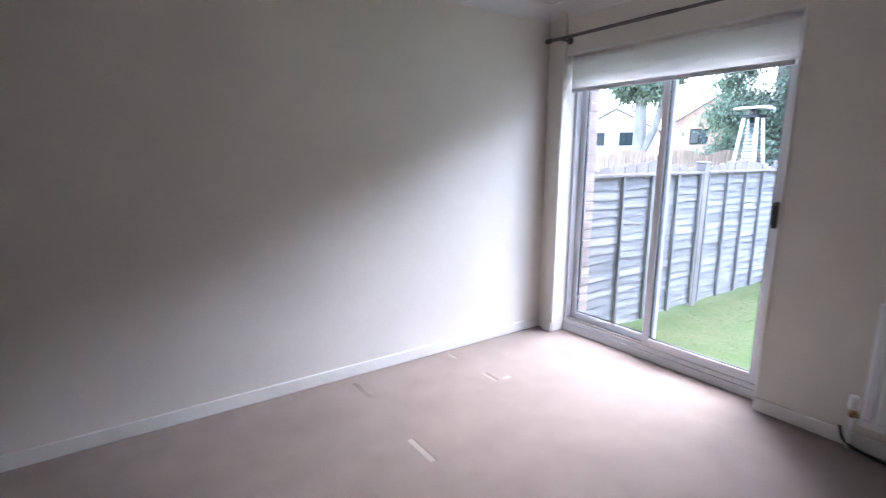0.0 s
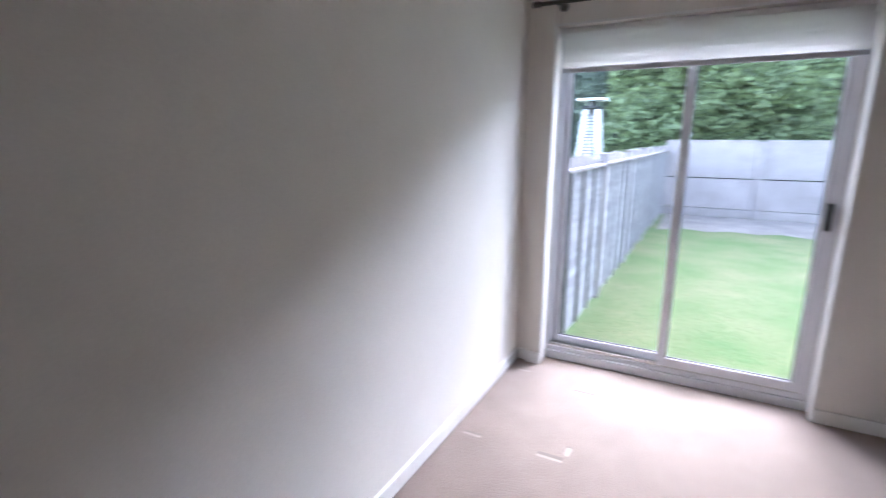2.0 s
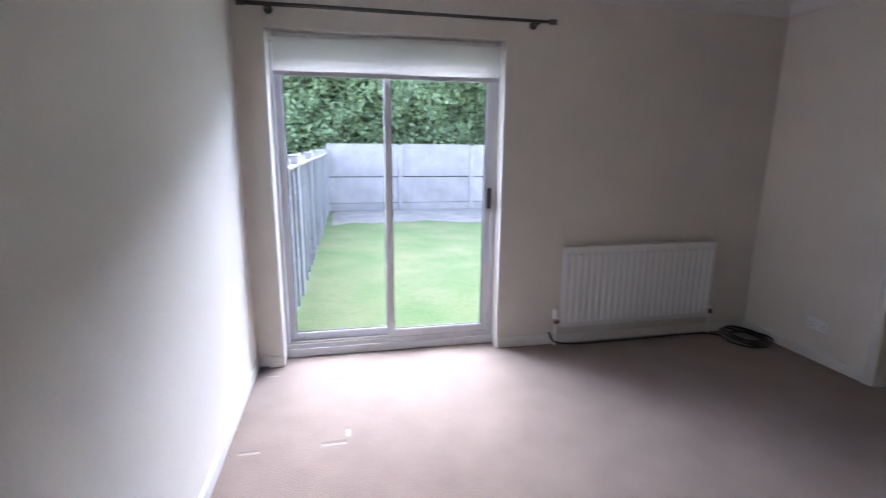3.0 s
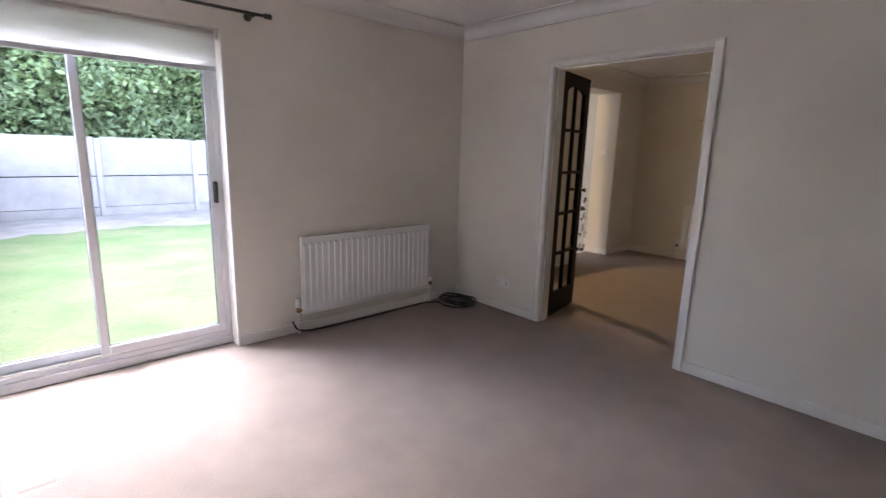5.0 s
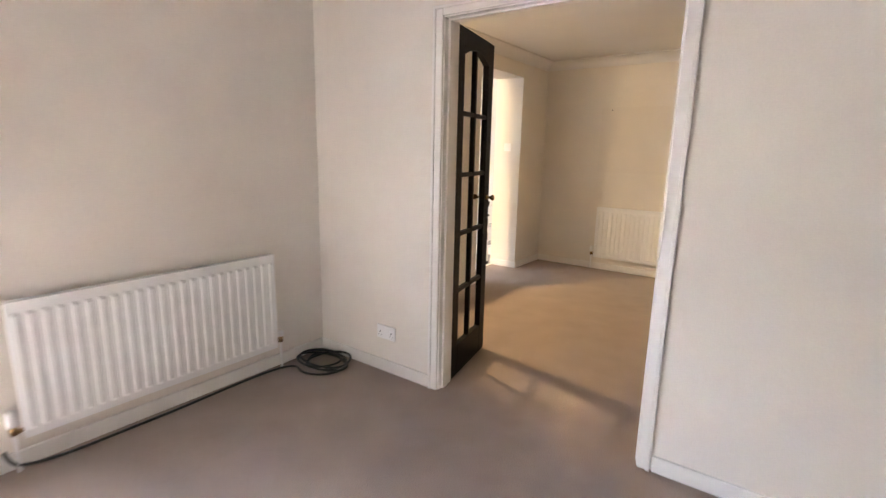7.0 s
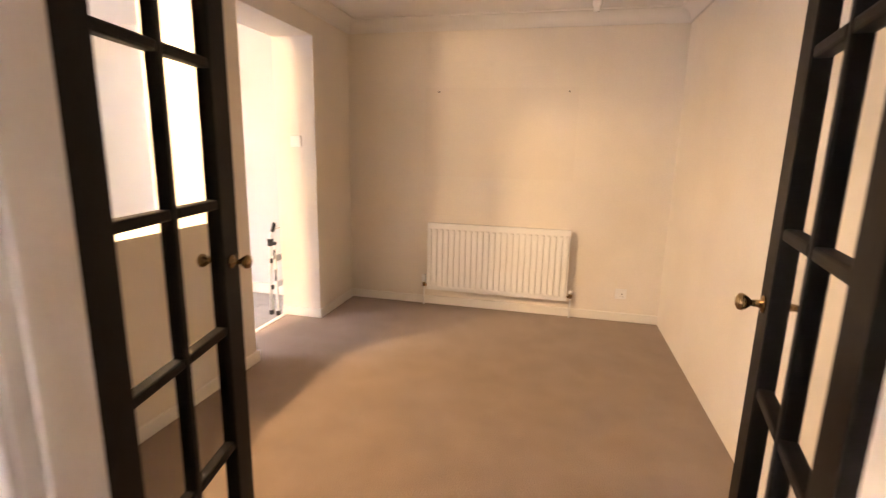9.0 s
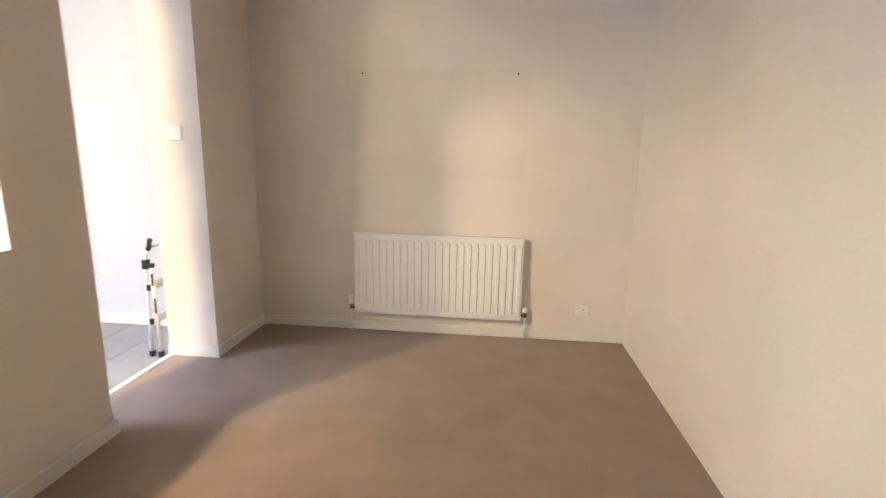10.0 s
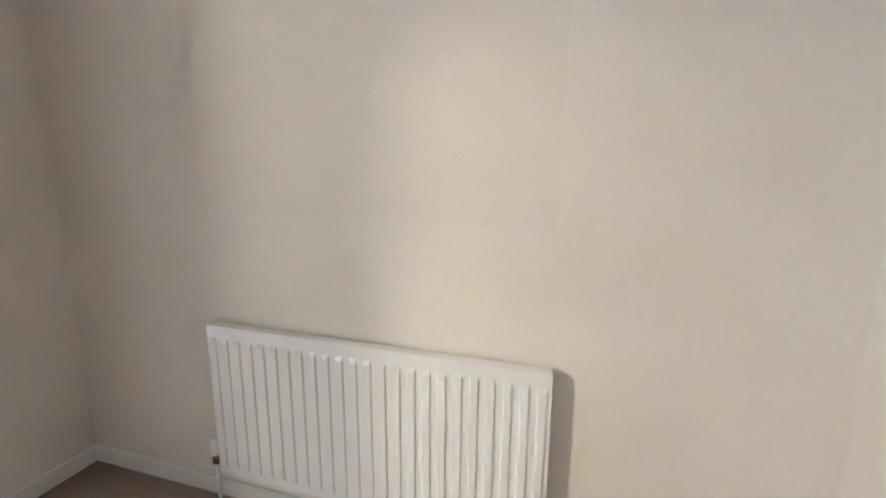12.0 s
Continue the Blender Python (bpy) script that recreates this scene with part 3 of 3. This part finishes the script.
# black cable along the skirting, coiled in the corner
pts = [(EX - 0.03, 0.925, 0.10), (EX - 0.05, 0.915, 0.04), (2.93, 0.86, 0.012), (2.90, 0.72, 0.008), (2.905, 0.5, 0.008), (2.90, 0.25, 0.008), (2.915, 0.0, 0.008), (2.92, -0.2, 0.008), (2.91, -0.36, 0.008), (2.86, -0.45, 0.008)]
for i in range(5 * 18):
    a = 2 * math.pi * i / 18 + 1.2
    lap = i / 18
    pts.append((2.74 + 0.03 * math.sin(lap * 2.1) + (0.15 + 0.045 * math.sin(lap * 1.7)) * math.cos(a), -0.575 + 0.02 * math.cos(lap * 1.3) + (0.12 + 0.025 * math.cos(lap * 2.4)) * math.sin(a), 0.008 + 0.0085 * lap))
curve = bpy.data.curves.new("cable", "CURVE")
curve.dimensions = "3D"
curve.bevel_depth, curve.bevel_resolution = 0.007, 3
sp = curve.splines.new("NURBS")
sp.points.add(len(pts) - 1)
for q, p in zip(sp.points, pts):
    q.co = (*p, 1)
sp.use_endpoint_u, sp.order_u = True, 4
curve.materials.append(M_BLACK)
tagged(new("cable", curve), "black cable along the skirting ending in a loose coil", "cable")

# pendant lamp holder in the dining room
pend = thing("pendant_light", (1.13, -2.68, CEIL), "bare white pendant lamp holder on a short flex", "ceiling light")
part("ceiling_rose", lathe(bmesh.new(), [(0.045, 0.0), (0.045, -0.008), (0.03, -0.024), (0.01, -0.028)], (0, 0, 0)), M_PVC, pend, smooth=True)
part("flex", tube(bmesh.new(), [(0, 0, -0.025), (0.001, 0, -0.17), (0, 0, -0.34)], 0.004), M_PVC, pend, smooth=True)
part("lamp_holder", lathe(bmesh.new(), [(0.008, -0.33), (0.014, -0.34), (0.017, -0.37), (0.021, -0.375), (0.021, -0.395), (0.016, -0.41), (0.016, -0.425)], (0, 0, 0)), M_PVC, pend, smooth=True)
# unseen fittings added for the kitchen lamps, stems reaching down towards the spots
for y in (-1.69, -1.08):
    kl = thing("ceiling_light", (3.69, y, CEIL), "small white round kitchen ceiling light", "ceiling light", group="kitchen ceiling lights")
    part("base", lathe(bmesh.new(), [(0.06, 0.0), (0.06, -0.015), (0.05, -0.02)], (0, 0, 0)), M_PVC, kl, smooth=True)
    drop = 0.14 if y < -1.5 else 0.29
    part("stem", tube(bmesh.new(), [(0.075, 0, -0.012), (0.075, 0, -drop)], 0.006), M_PVC, kl, smooth=True)
    part("arm", tube(bmesh.new(), [(0.05, 0, -0.012), (0.076, 0, -0.012)], 0.006), M_PVC, kl, smooth=True)

# ---- kitchen ----
structure("trim_threshold", boxes((KW - 0.032, KW + 0.004, KY0 + T, KY1, -0.01, 0.006), bevel=0.002), M_TRIM, "pale threshold strip between carpet and tiles", "threshold")
# window out of view, added as the source of the kitchen daylight
structure("window_1", boxes((KE + 0.08, KE + 0.14, -2.6, -2.54, 1.1, 2.05), (KE + 0.08, KE + 0.14, -1.66, -1.6, 1.1, 2.05), (KE + 0.08, KE + 0.14, -2.54, -1.66, 1.1, 1.16), (KE + 0.08, KE + 0.14, -2.54, -1.66, 1.99, 2.05), (KE + 0.08, KE + 0.14, -2.13, -2.07, 1.16, 1.99), bevel=0.004),
          M_PVC, "white kitchen window frame", "window")


def step_ladder(place, turn):
    """A small folding step stool, folded shut: it stands on its feet and is flat along x."""
    ob = thing("step_ladder", place, "folded aluminium step ladder with black plastic caps and feet", "step ladder", turn=turn)
    for x in (0.0, 0.36):
        part("front_rail", tube(bmesh.new(), [(x, 0.0, 0.03), (x, -0.014, 0.58), (x, -0.022, 0.66), (x, -0.045, 0.71)], 0.012), M_RAD, ob, smooth=True)
        part("rear_rail", tube(bmesh.new(), [(x, -0.062, 0.03), (x, -0.052, 0.60)], 0.012), M_RAD, ob, smooth=True)
        for y in (0.0, -0.062):
            part("foot", boxes((x - 0.016, x + 0.016, y - 0.014, y + 0.014, 0.0, 0.04), bevel=0.005), M_BLACK, ob, "black rubber foot")
        part("joint", boxes((x - 0.016, x + 0.016, -0.038, 0.0, 0.575, 0.635), (x - 0.014, x + 0.014, -0.068, -0.036, 0.585, 0.612), bevel=0.005), M_BLACK, ob, "black plastic hinge joint")
        part("cap", tube(bmesh.new(), [(x, -0.040, 0.695), (x, -0.051, 0.72), (x, -0.062, 0.765)], 0.014), M_BLACK, ob, "black plastic grip")
    for z, y in ((0.24, -0.025), (0.46, -0.027)):
        part("tread", boxes((0.0, 0.36, y - 0.012, y + 0.01, z - 0.02, z + 0.03), bevel=0.004), M_RAD, ob)
        part("tread_clip", boxes((-0.018, 0.0, y - 0.010, y + 0.010, z - 0.022, z + 0.016), bevel=0.003), M_BLACK, ob)
    for z, h, y in ((0.34, 0.10, -0.058), (0.51, 0.08, -0.055)):
        part("side_clip", boxes((-0.012, -0.002, y - 0.008, y + 0.006, z - h / 2, z + h / 2), bevel=0.003), M_BLACK, ob)
    part("hoop", tube(bmesh.new(), [(0.0, -0.048, 0.71), (0.18, -0.05, 0.715), (0.36, -0.048, 0.71)], 0.007), M_RAD, ob, smooth=True)
    return ob


step_ladder((3.466, -3.66, 0.002), -91)

# ---- garden ----
GZ = -0.20
structure("ground", boxes((-200, 400, -200, 200, GZ - 0.3, GZ)), M_LAWN, "uneven green lawn with thin worn patches", "lawn")
bm = bmesh.new()
rg = random.Random(9)
vs = []
for i in range(25):
    y = -7 + 9.55 * i / 24
    vs.append((bm.verts.new((9.95 + rg.uniform(-0.3, 0.3), y, GZ + 0.005)), bm.verts.new((11.9, y, GZ + 0.012))))
for a, b in zip(vs, vs[1:]):
    bm.faces.new((a[0], a[1], b[1], b[0]))
for cx, cy, rx, ry in ((6.4, -0.35, 0.4, 0.16), (7.6, -0.7, 0.5, 0.15)):
    bm.faces.new([bm.verts.new((cx + rx * math.cos(k * 0.4488) * rg.uniform(0.6, 1.1), cy + ry * math.sin(k * 0.4488) * rg.uniform(0.6, 1.1), GZ + 0.006)) for k in range(14)])
structure("ground_soil", bm, M_SOIL, "strip of bare grey soil before the far fence", "soil")


def scatter(name, tris, mat, label, category, kind="stuff"):
    """One mesh of many small triangles from an (n, 3, 3) array."""
    n = len(tris)
    me = bpy.data.meshes.new(name)
    me.from_pydata(tris.reshape(-1, 3).tolist(), [], np.arange(n * 3).reshape(-1, 3).tolist())
    me.materials.append(mat)
    return tagged(new(name, me), label, category, kind=kind)


def blades(n, x0, x1, y0, y1, rs):
    p = np.stack([x0 + (x1 - x0) * rs.random(n) ** 1.5, y0 + (y1 - y0) * rs.random(n), np.full(n, GZ)], 1)
    a = rs.random(n) * 6.28
    h = 0.008 + 0.014 * rs.random(n)
    w = 0.002 + 0.003 * rs.random(n)
    d = np.stack([np.cos(a), np.sin(a), 0 * a], 1)
    e = np.stack([-np.sin(a), np.cos(a), 0 * a], 1)
    top = p + e * (h * 1.6 * rs.standard_normal(n))[:, None] + np.stack([0 * h, 0 * h, h * 0.4], 1)
    return np.stack([p - d * w[:, None], p + d * w[:, None], top], 1)


def leaves(centres, size, rs):
    """Two triangles a leaf at each centre, turned at random."""
    n = len(centres)
    u = rs.standard_normal((n, 3))
    u /= np.linalg.norm(u, axis=1)[:, None]
    v = np.cross(u, rs.standard_normal((n, 3)))
    v /= np.linalg.norm(v, axis=1)[:, None]
    s = (size * (0.6 + 0.8 * rs.random(n)))[:, None]
    tip, tail = centres + u * s, centres - u * s
    l, r = centres + v * s * 0.5, centres - v * s * 0.5
    return np.concatenate([np.stack([tail, l, tip], 1), np.stack([tail, tip, r], 1)])


rs = np.random.RandomState(5)
scatter("grass", blades(30000, 3.35, 9.9, -3.5, 2.72, rs), M_BLADE, "short patchy grass blades of the lawn", "grass")


# boundary fence: posts, waney-edged boards, battens, and paler arched boards behind
def fence_panel(p, q, first):
    d = Vector((q[0] - p[0], q[1] - p[1], 0))
    ln = d.length - 0.10
    ob = thing("garden_fence", (p[0] + d.x / d.length * 0.05, p[1] + d.y / d.length * 0.05, GZ), "weathered grey wooden fence panel of overlapping waney boards", "fence", group="garden fence", turn=math.degrees(math.atan2(d.y, d.x)))
    r = random.Random(round(p[0] * 100))
    for i in range(17):
        z = 0.03 + i * 0.0775
        bm = bmesh.new()
        out = []
        steps = 7
        lower = [(ln * k / steps, z + r.uniform(-0.014, 0.014)) for k in range(steps + 1)]
        front = [bm.verts.new((x, -0.019 + r.uniform(-0.008, 0.005), zz)) for x, zz in lower]
        top = [bm.verts.new((x, 0.0, z + 0.094)) for x, zz in lower]
        back = [bm.verts.new((x, -0.006, zz)) for x, zz in lower]
        for k in range(steps):
            bm.faces.new((front[k], front[k + 1], top[k + 1], top[k]))
            bm.faces.new((front[k + 1], front[k], back[k], back[k + 1]))
        part("board", bm, M_FENCE, ob)
    nb = 3
    for k in range(nb + 2):
        x = 0.02 + (ln - 0.04) * k / (nb + 1)
        part("batten", boxes((x - 0.015, x + 0.015, -0.046, -0.02, 0.03, 1.38), bevel=0.003), M_BATTEN, ob)
    part("top_rail", boxes((0, ln, -0.055, 0.01, 1.38, 1.405), bevel=0.004), M_FENCE2, ob)
    for k in range(10):
        x0, x1 = ln * k / 10 + 0.012, ln * (k + 1) / 10 - 0.012
        h = 1.425 + 0.085 * math.sin(math.pi * (k + 0.5) / 10) + r.uniform(-0.012, 0.012)
        xm, out = (x0 + x1) / 2, [(x0, 0.3), (x1, 0.3), (x1, h - 0.03)]
        out += [(xm + (x1 - x0) / 2 * math.cos(a), h - 0.03 + 0.03 * math.sin(a)) for a in (0.6, 1.2, 1.9, 2.5)] + [(x0, h - 0.03)]
        part("pale", prism(bmesh.new(), out, "y", 0.02, 0.036), M_FENCE2, ob)
    return ob


def fence_post(x, y, h=1.48):
    ob = thing("fence_post", (x, y, GZ), "square weathered fence post with a flat cap", "fence post", group="garden fence posts")
    part("shaft", boxes((-0.045, 0.045, -0.045, 0.045, 0, h), bevel=0.005), M_FENCE2, ob)
    part("cap", boxes((-0.056, 0.056, -0.056, 0.056, h, h + 0.02), bevel=0.006), M_FENCE2, ob)


FX = [3.36, 5.15, 6.85, 8.55, 10.25, 11.95]
line = [(x, 2.86 - 0.022 * (x - 3.36)) for x in FX]
for i, (a, b) in enumerate(zip(line, line[1:])):
    fence_panel(a, b, i == 0)
for x, y in line:
    fence_post(x, y)

# far fence: two tiers of pale panels over a gravel board
r = random.Random(3)
for k in range(6):
    y1 = 2.72 - 1.83 * k
    y0 = y1 - 1.83
    ob = thing("far_fence_panel", (12.0, (y0 + y1) / 2, GZ), "pale weathered fence panel above a gravel board", "fence", group="far fence panels")
    for z0, z1 in ((0.0, 0.18), (0.19, 0.82), (0.84, 1.60)):
        part("board", boxes((-0.02 + r.uniform(0, 0.01), 0.02, -0.86, 0.86, z0, z1), bevel=0.006), M_FENCE2, ob)
    part("top_rail", boxes((-0.03, 0.03, -0.86, 0.86, 1.60, 1.625), bevel=0.004), M_FENCE2, ob)
    post = thing("fence_post", (12.0, y0, GZ), "square pale concrete fence post", "fence post", group="far fence posts")
    part("shaft", boxes((-0.05, 0.05, -0.05, 0.05, 0, 1.595), bevel=0.008), M_FENCE2, post)

# neighbour's tan fences with scalloped tops
def scallop_fence(x0, y0, x1, y1, panels, top, label):
    for k in range(panels):
        a, b = k / panels, (k + 1) / panels
        p, q = (x0 + (x1 - x0) * a, y0 + (y1 - y0) * a), (x0 + (x1 - x0) * b, y0 + (y1 - y0) * b)
        ln = math.hypot(q[0] - p[0], q[1] - p[1])
        ob = thing("picket_fence_panel", (*p, GZ), label, "fence", group="neighbour's fence", turn=math.degrees(math.atan2(q[1] - p[1], q[0] - p[0])))
        n = 13
        for i in range(n):
            u = ln * i / n
            h = top + 0.16 * math.sin(math.pi * (i + 0.5) / n)
            part("picket", boxes((u + 0.012, u + ln / n - 0.012, -0.01, 0.01, 0.05, h)), M_PICKET, ob)
        for z in (0.4, top - 0.12):
            part("rail", boxes((0, ln, 0.011, 0.045, z, z + 0.07)), M_PICKET, ob)


scallop_fence(5.0, 8.6, 16.5, 6.2, 7, 1.52, "tan wooden picket fence with a scalloped top")
scallop_fence(16.6, 6.2, 16.8, 2.6, 2, 1.62, "tan wooden picket fence with a scalloped top")


# patio heater behind the fence
def patio_heater(x, y):
    ob = thing("patio_heater", (x, y, GZ), "tall pyramid patio heater of pale steel with a flat square hood", "patio heater")
    part("base", boxes((-0.24, 0.24, -0.24, 0.24, 0.0, 0.72), bevel=0.02), M_RAD, ob)
    for sx in (-1, 1):
        for sy in (-1, 1):
            part("upright", tube(bmesh.new(), [(sx * 0.19, sy * 0.19, 0.72), (sx * 0.085, sy * 0.085, 2.06)], 0.024, 6), M_RAD, ob)
    for i in range(26):
        z = 0.82 + i * 0.046
        w = 0.185 - 0.105 * (z - 0.72) / 1.34
        part("guard_bar", boxes((-w, w, -w - 0.003, -w + 0.003, z, z + 0.012), (-w, w, w - 0.003, w + 0.003, z, z + 0.012), (-w - 0.003, -w + 0.003, -w, w, z, z + 0.012)), M_POLE, ob)
    part("glass_tube", lathe(bmesh.new(), [(0.05, 0.72), (0.05, 2.06)], (0, 0, 0)), M_CHROME, ob, smooth=True)
    part("head", boxes((-0.12, 0.12, -0.12, 0.12, 2.06, 2.10), bevel=0.01), M_BLACK, ob)
    bm = bmesh.new()
    prism(bm, [(-0.19, 2.175), (0.19, 2.175), (0.19, 2.19), (0.05, 2.215), (-0.05, 2.215), (-0.19, 2.19)], "y", -0.19, 0.19)
    part("hood", bm, M_RAD, ob)
    part("hood_stem", tube(bmesh.new(), [(0, 0, 2.09), (0, 0, 2.18)], 0.06, 12), M_BLACK, ob)


patio_heater(7.6, 3.45)

# hedge behind the far fence, dense leaves over a dark core
def lumpy(n, x0, x1, y0, y1, z0, z1, rs, depth):
    """Points near the west face and the top of a lumpy hedge."""
    y = y0 + (y1 - y0) * rs.random(n)
    z = z0 + (z1 - z0) * rs.random(n) ** 0.9
    bulge = 0.35 * np.sin(y * 1.7 + 1.3 * np.sin(z * 1.1)) + 0.25 * np.sin(z * 2.9 + y * 0.9) + 0.15 * np.sin(y * 5.3 + z * 4.1)
    x = x0 - bulge + depth * rs.random(n) ** 2 + 0.06 * rs.standard_normal(n)
    return np.stack([x, y, z], 1)


pts = lumpy(52000, 13.2, 15, -9.0, 4.2, 0.6, 5.6, rs, 0.7)
hedge = thing("hedge", (14, -2.4, GZ), "tall dense green laurel hedge behind the fence", "hedge")
crown = scatter("leaves", leaves(pts, 0.085, rs), M_LEAF, "", "")
del crown["kind"]
crown.parent = hedge
crown.matrix_parent_inverse = hedge.matrix_world.inverted()
# near-black sheet standing in for the shade deep in the hedge
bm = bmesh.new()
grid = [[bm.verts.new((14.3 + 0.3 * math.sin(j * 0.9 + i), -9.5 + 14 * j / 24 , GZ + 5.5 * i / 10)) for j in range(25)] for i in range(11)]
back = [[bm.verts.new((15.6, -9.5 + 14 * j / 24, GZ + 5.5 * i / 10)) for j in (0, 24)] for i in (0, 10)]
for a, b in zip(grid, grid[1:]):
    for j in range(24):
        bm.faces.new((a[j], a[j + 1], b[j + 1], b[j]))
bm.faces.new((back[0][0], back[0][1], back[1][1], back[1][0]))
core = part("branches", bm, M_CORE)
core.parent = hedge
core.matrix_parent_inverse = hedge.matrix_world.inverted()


def tree(name, place, height, width, base, n, mat, label, seed, leafsize, cone):
    """Tapered trunk, limbs, and a crown of leaf clumps with gaps."""
    ob = thing(name, place, label, "tree")
    r2 = np.random.RandomState(seed)
    tr = tube(bmesh.new(), [(0, 0, 0), (0.05, 0.03, height * 0.3), (-0.04, 0.06, height * 0.6), (0.02, 0, height * 0.92)], [0.03 * height, 0.025 * height, 0.016 * height, 0.004 * height], 10)
    part("trunk", tr, M_BARK, ob, smooth=True)
    if not cone:
        part("trunk", tube(bmesh.new(), [(-0.05, -0.05, 1.4), (0.22, -0.38, 2.4), (0.3, -0.62, 3.6), (0.35, -0.8, height * 0.7)], [0.017 * height, 0.015 * height, 0.012 * height, 0.004 * height], 10), M_BARK, ob, smooth=True)
    cl, tips = [], []
    for k in range(64):
        f = r2.random() ** (1.6 if cone else 1.0)
        z = base + (height - base) * f
        rad = width * ((1 - f) ** 0.8 if cone else math.sqrt(max(0.05, 1 - (2 * f - 0.9) ** 2))) * (0.35 + 0.65 * r2.random())
        a = r2.random() * 6.28
        c = np.array([rad * math.cos(a), rad * math.sin(a), z])
        tips.append((c, f))
        m = n // 64
        q = r2.standard_normal((m, 3)) * np.array([0.26, 0.26, 0.2]) * width * 0.55 + c
        cl.append(q)
    for c, f in tips[::3]:
        z0 = max(base * 0.7, c[2] - 0.25 * height * 0.3)
        part("limb", tube(bmesh.new(), [(0, 0, z0), tuple(0.5 * c + np.array([0, 0, z0 * 0.45])), tuple(c)], [0.008 * height, 0.005 * height, 0.002 * height], 6), M_BARK, ob, smooth=True)
    lv = scatter("crown", leaves(np.concatenate(cl), leafsize, r2), mat, "", "")
    del lv["kind"]
    lv.parent = ob
    return ob


tree("conifer", (17.5, 6.9, GZ), 9.0, 2.2, 0.5, 90000, M_CONIFER, "large dark blue-green conifer behind the gardens", 11, 0.06, True)
tree("conifer", (17.0, 5.0, GZ), 9.5, 2.5, 0.6, 90000, M_CONIFER, "large dark blue-green conifer behind the gardens", 12, 0.06, True)
tree("conifer", (18.0, 2.4, GZ), 9.0, 2.5, 0.6, 70000, M_CONIFER, "large dark blue-green conifer behind the gardens", 13, 0.06, True)
tree("broadleaf_tree", (14.6, 9.75, GZ), 8.0, 1.35, 3.1, 20000, M_CONIFER, "tall broadleaf tree with a pale trunk and dark leaves", 14, 0.075, False)
tree("broadleaf_tree", (21.0, 20.5, GZ), 9.0, 3.0, 1.5, 20000, M_LEAF, "tall broadleaf tree with a green crown", 15, 0.12, False)


# brick houses beyond the gardens
def house(x, y, w, dep, eaves, ridge, label, turn, brick_mat):
    ob = thing("house", (x, y, GZ), label, "house", group="far houses", turn=turn)
    wall = part("wall", prism(bmesh.new(), [(-w / 2, 0), (w / 2, 0), (w / 2, eaves), (0, ridge), (-w / 2, eaves)], "y", 0, dep), brick_mat, ob)
    for s in (-1, 1):
        out = [(s * (w / 2 + 0.35), eaves - 0.25), (s * (w / 2 + 0.35), eaves - 0.08), (0, ridge + 0.17), (0, ridge)]
        part("roof", prism(bmesh.new(), out, "y", -0.25, dep + 0.25), M_ROOF, ob)
    for u in (-w * 0.21, w * 0.14):
        for z in (2.3,):
            win = part("window", boxes((u - 0.6, u + 0.6, -0.03, 0.02, z, z + 1.15), bevel=0.02), M_CORE, ob, "dark framed window")
            for v in (-0.3, 0.3):
                part("pane", boxes((u + v - 0.26, u + v + 0.26, -0.045, -0.031, z + 0.08, z + 1.07)), M_DARKGLASS, win)
    return ob


house(38.0, 18.6, 6.0, 9.0, 3.9, 5.8, "orange brick gabled house beyond the gardens", -62, M_HOUSE)
house(38.0, 27.5, 7.0, 9.0, 3.6, 5.4, "pale rendered house with a grey roof", -62, M_TRIM)

# thin lamp post beyond the fences
post = thing("street_lamp", (22.0, 13.0, GZ), "thin dark lamp post beyond the garden fences", "lamp post")
part("pole", tube(bmesh.new(), [(0, 0, 0), (0, 0, 1.2), (0, 0, 4.2)], [0.07, 0.055, 0.04], 8), M_CORE, post, smooth=True)
part("lantern", lathe(bmesh.new(), [(0.04, 4.2), (0.12, 4.25), (0.16, 4.5), (0.18, 4.52), (0.05, 4.66)], (0, 0, 0)), M_CORE, post, smooth=True)

# kitchen tiles, each a piece, in running rows
kf = structure("floor_kitchen", boxes((KW + 0.005, KE, KS, KN, -0.03, -0.004)), M_GROUT, "grey kitchen floor tiles with dark joints", "floor")
bm = boxes((-0.2975, 0.2975, -0.1475, 0.1475, 0, 0.006), bevel=0.0015)
tile_mesh = mesh_of(bm, "tile", M_TILE)
for i in range(11):
    for j in range(4):
        x = KW + 0.31 + 0.6 * j - (0.3 if i % 2 else 0.0)
        if x - 0.3 < KW or x + 0.3 > KE:
            continue
        t = new("tile", tile_mesh)
        t.parent = kf
        t.location = (x, KS + T + 0.15 + 0.3 * i, -0.006)
half = mesh_of(boxes((-0.1475, 0.1475, -0.1475, 0.1475, 0, 0.006), bevel=0.0015), "tile", M_TILE)
for i in range(11):
    t = new("tile", half)
    t.parent = kf
    t.location = (KW + (0.16 if i % 2 else 1.96), KS + T + 0.15 + 0.3 * i, -0.006)

# bricks of the outer leaf beside the door: those at the jamb and those facing the garden
brick = mesh_of(boxes((-0.05, 0.05, -0.1075, 0.1075, 0, 0.065), bevel=0.003), "brick", M_BRICK)
short = mesh_of(boxes((-0.05, 0.05, -0.052, 0.052, 0, 0.065), bevel=0.003), "brick", M_BRICK)
for i in range(30):
    z = GZ + 0.01 + 0.075 * i
    for y, me in (((2.838, brick), (3.06, brick)) if i % 2 else ((2.785, short), (2.95, brick))):
        b = new("brick", me)
        b.parent = leaf
        b.location = (3.286, y, z)
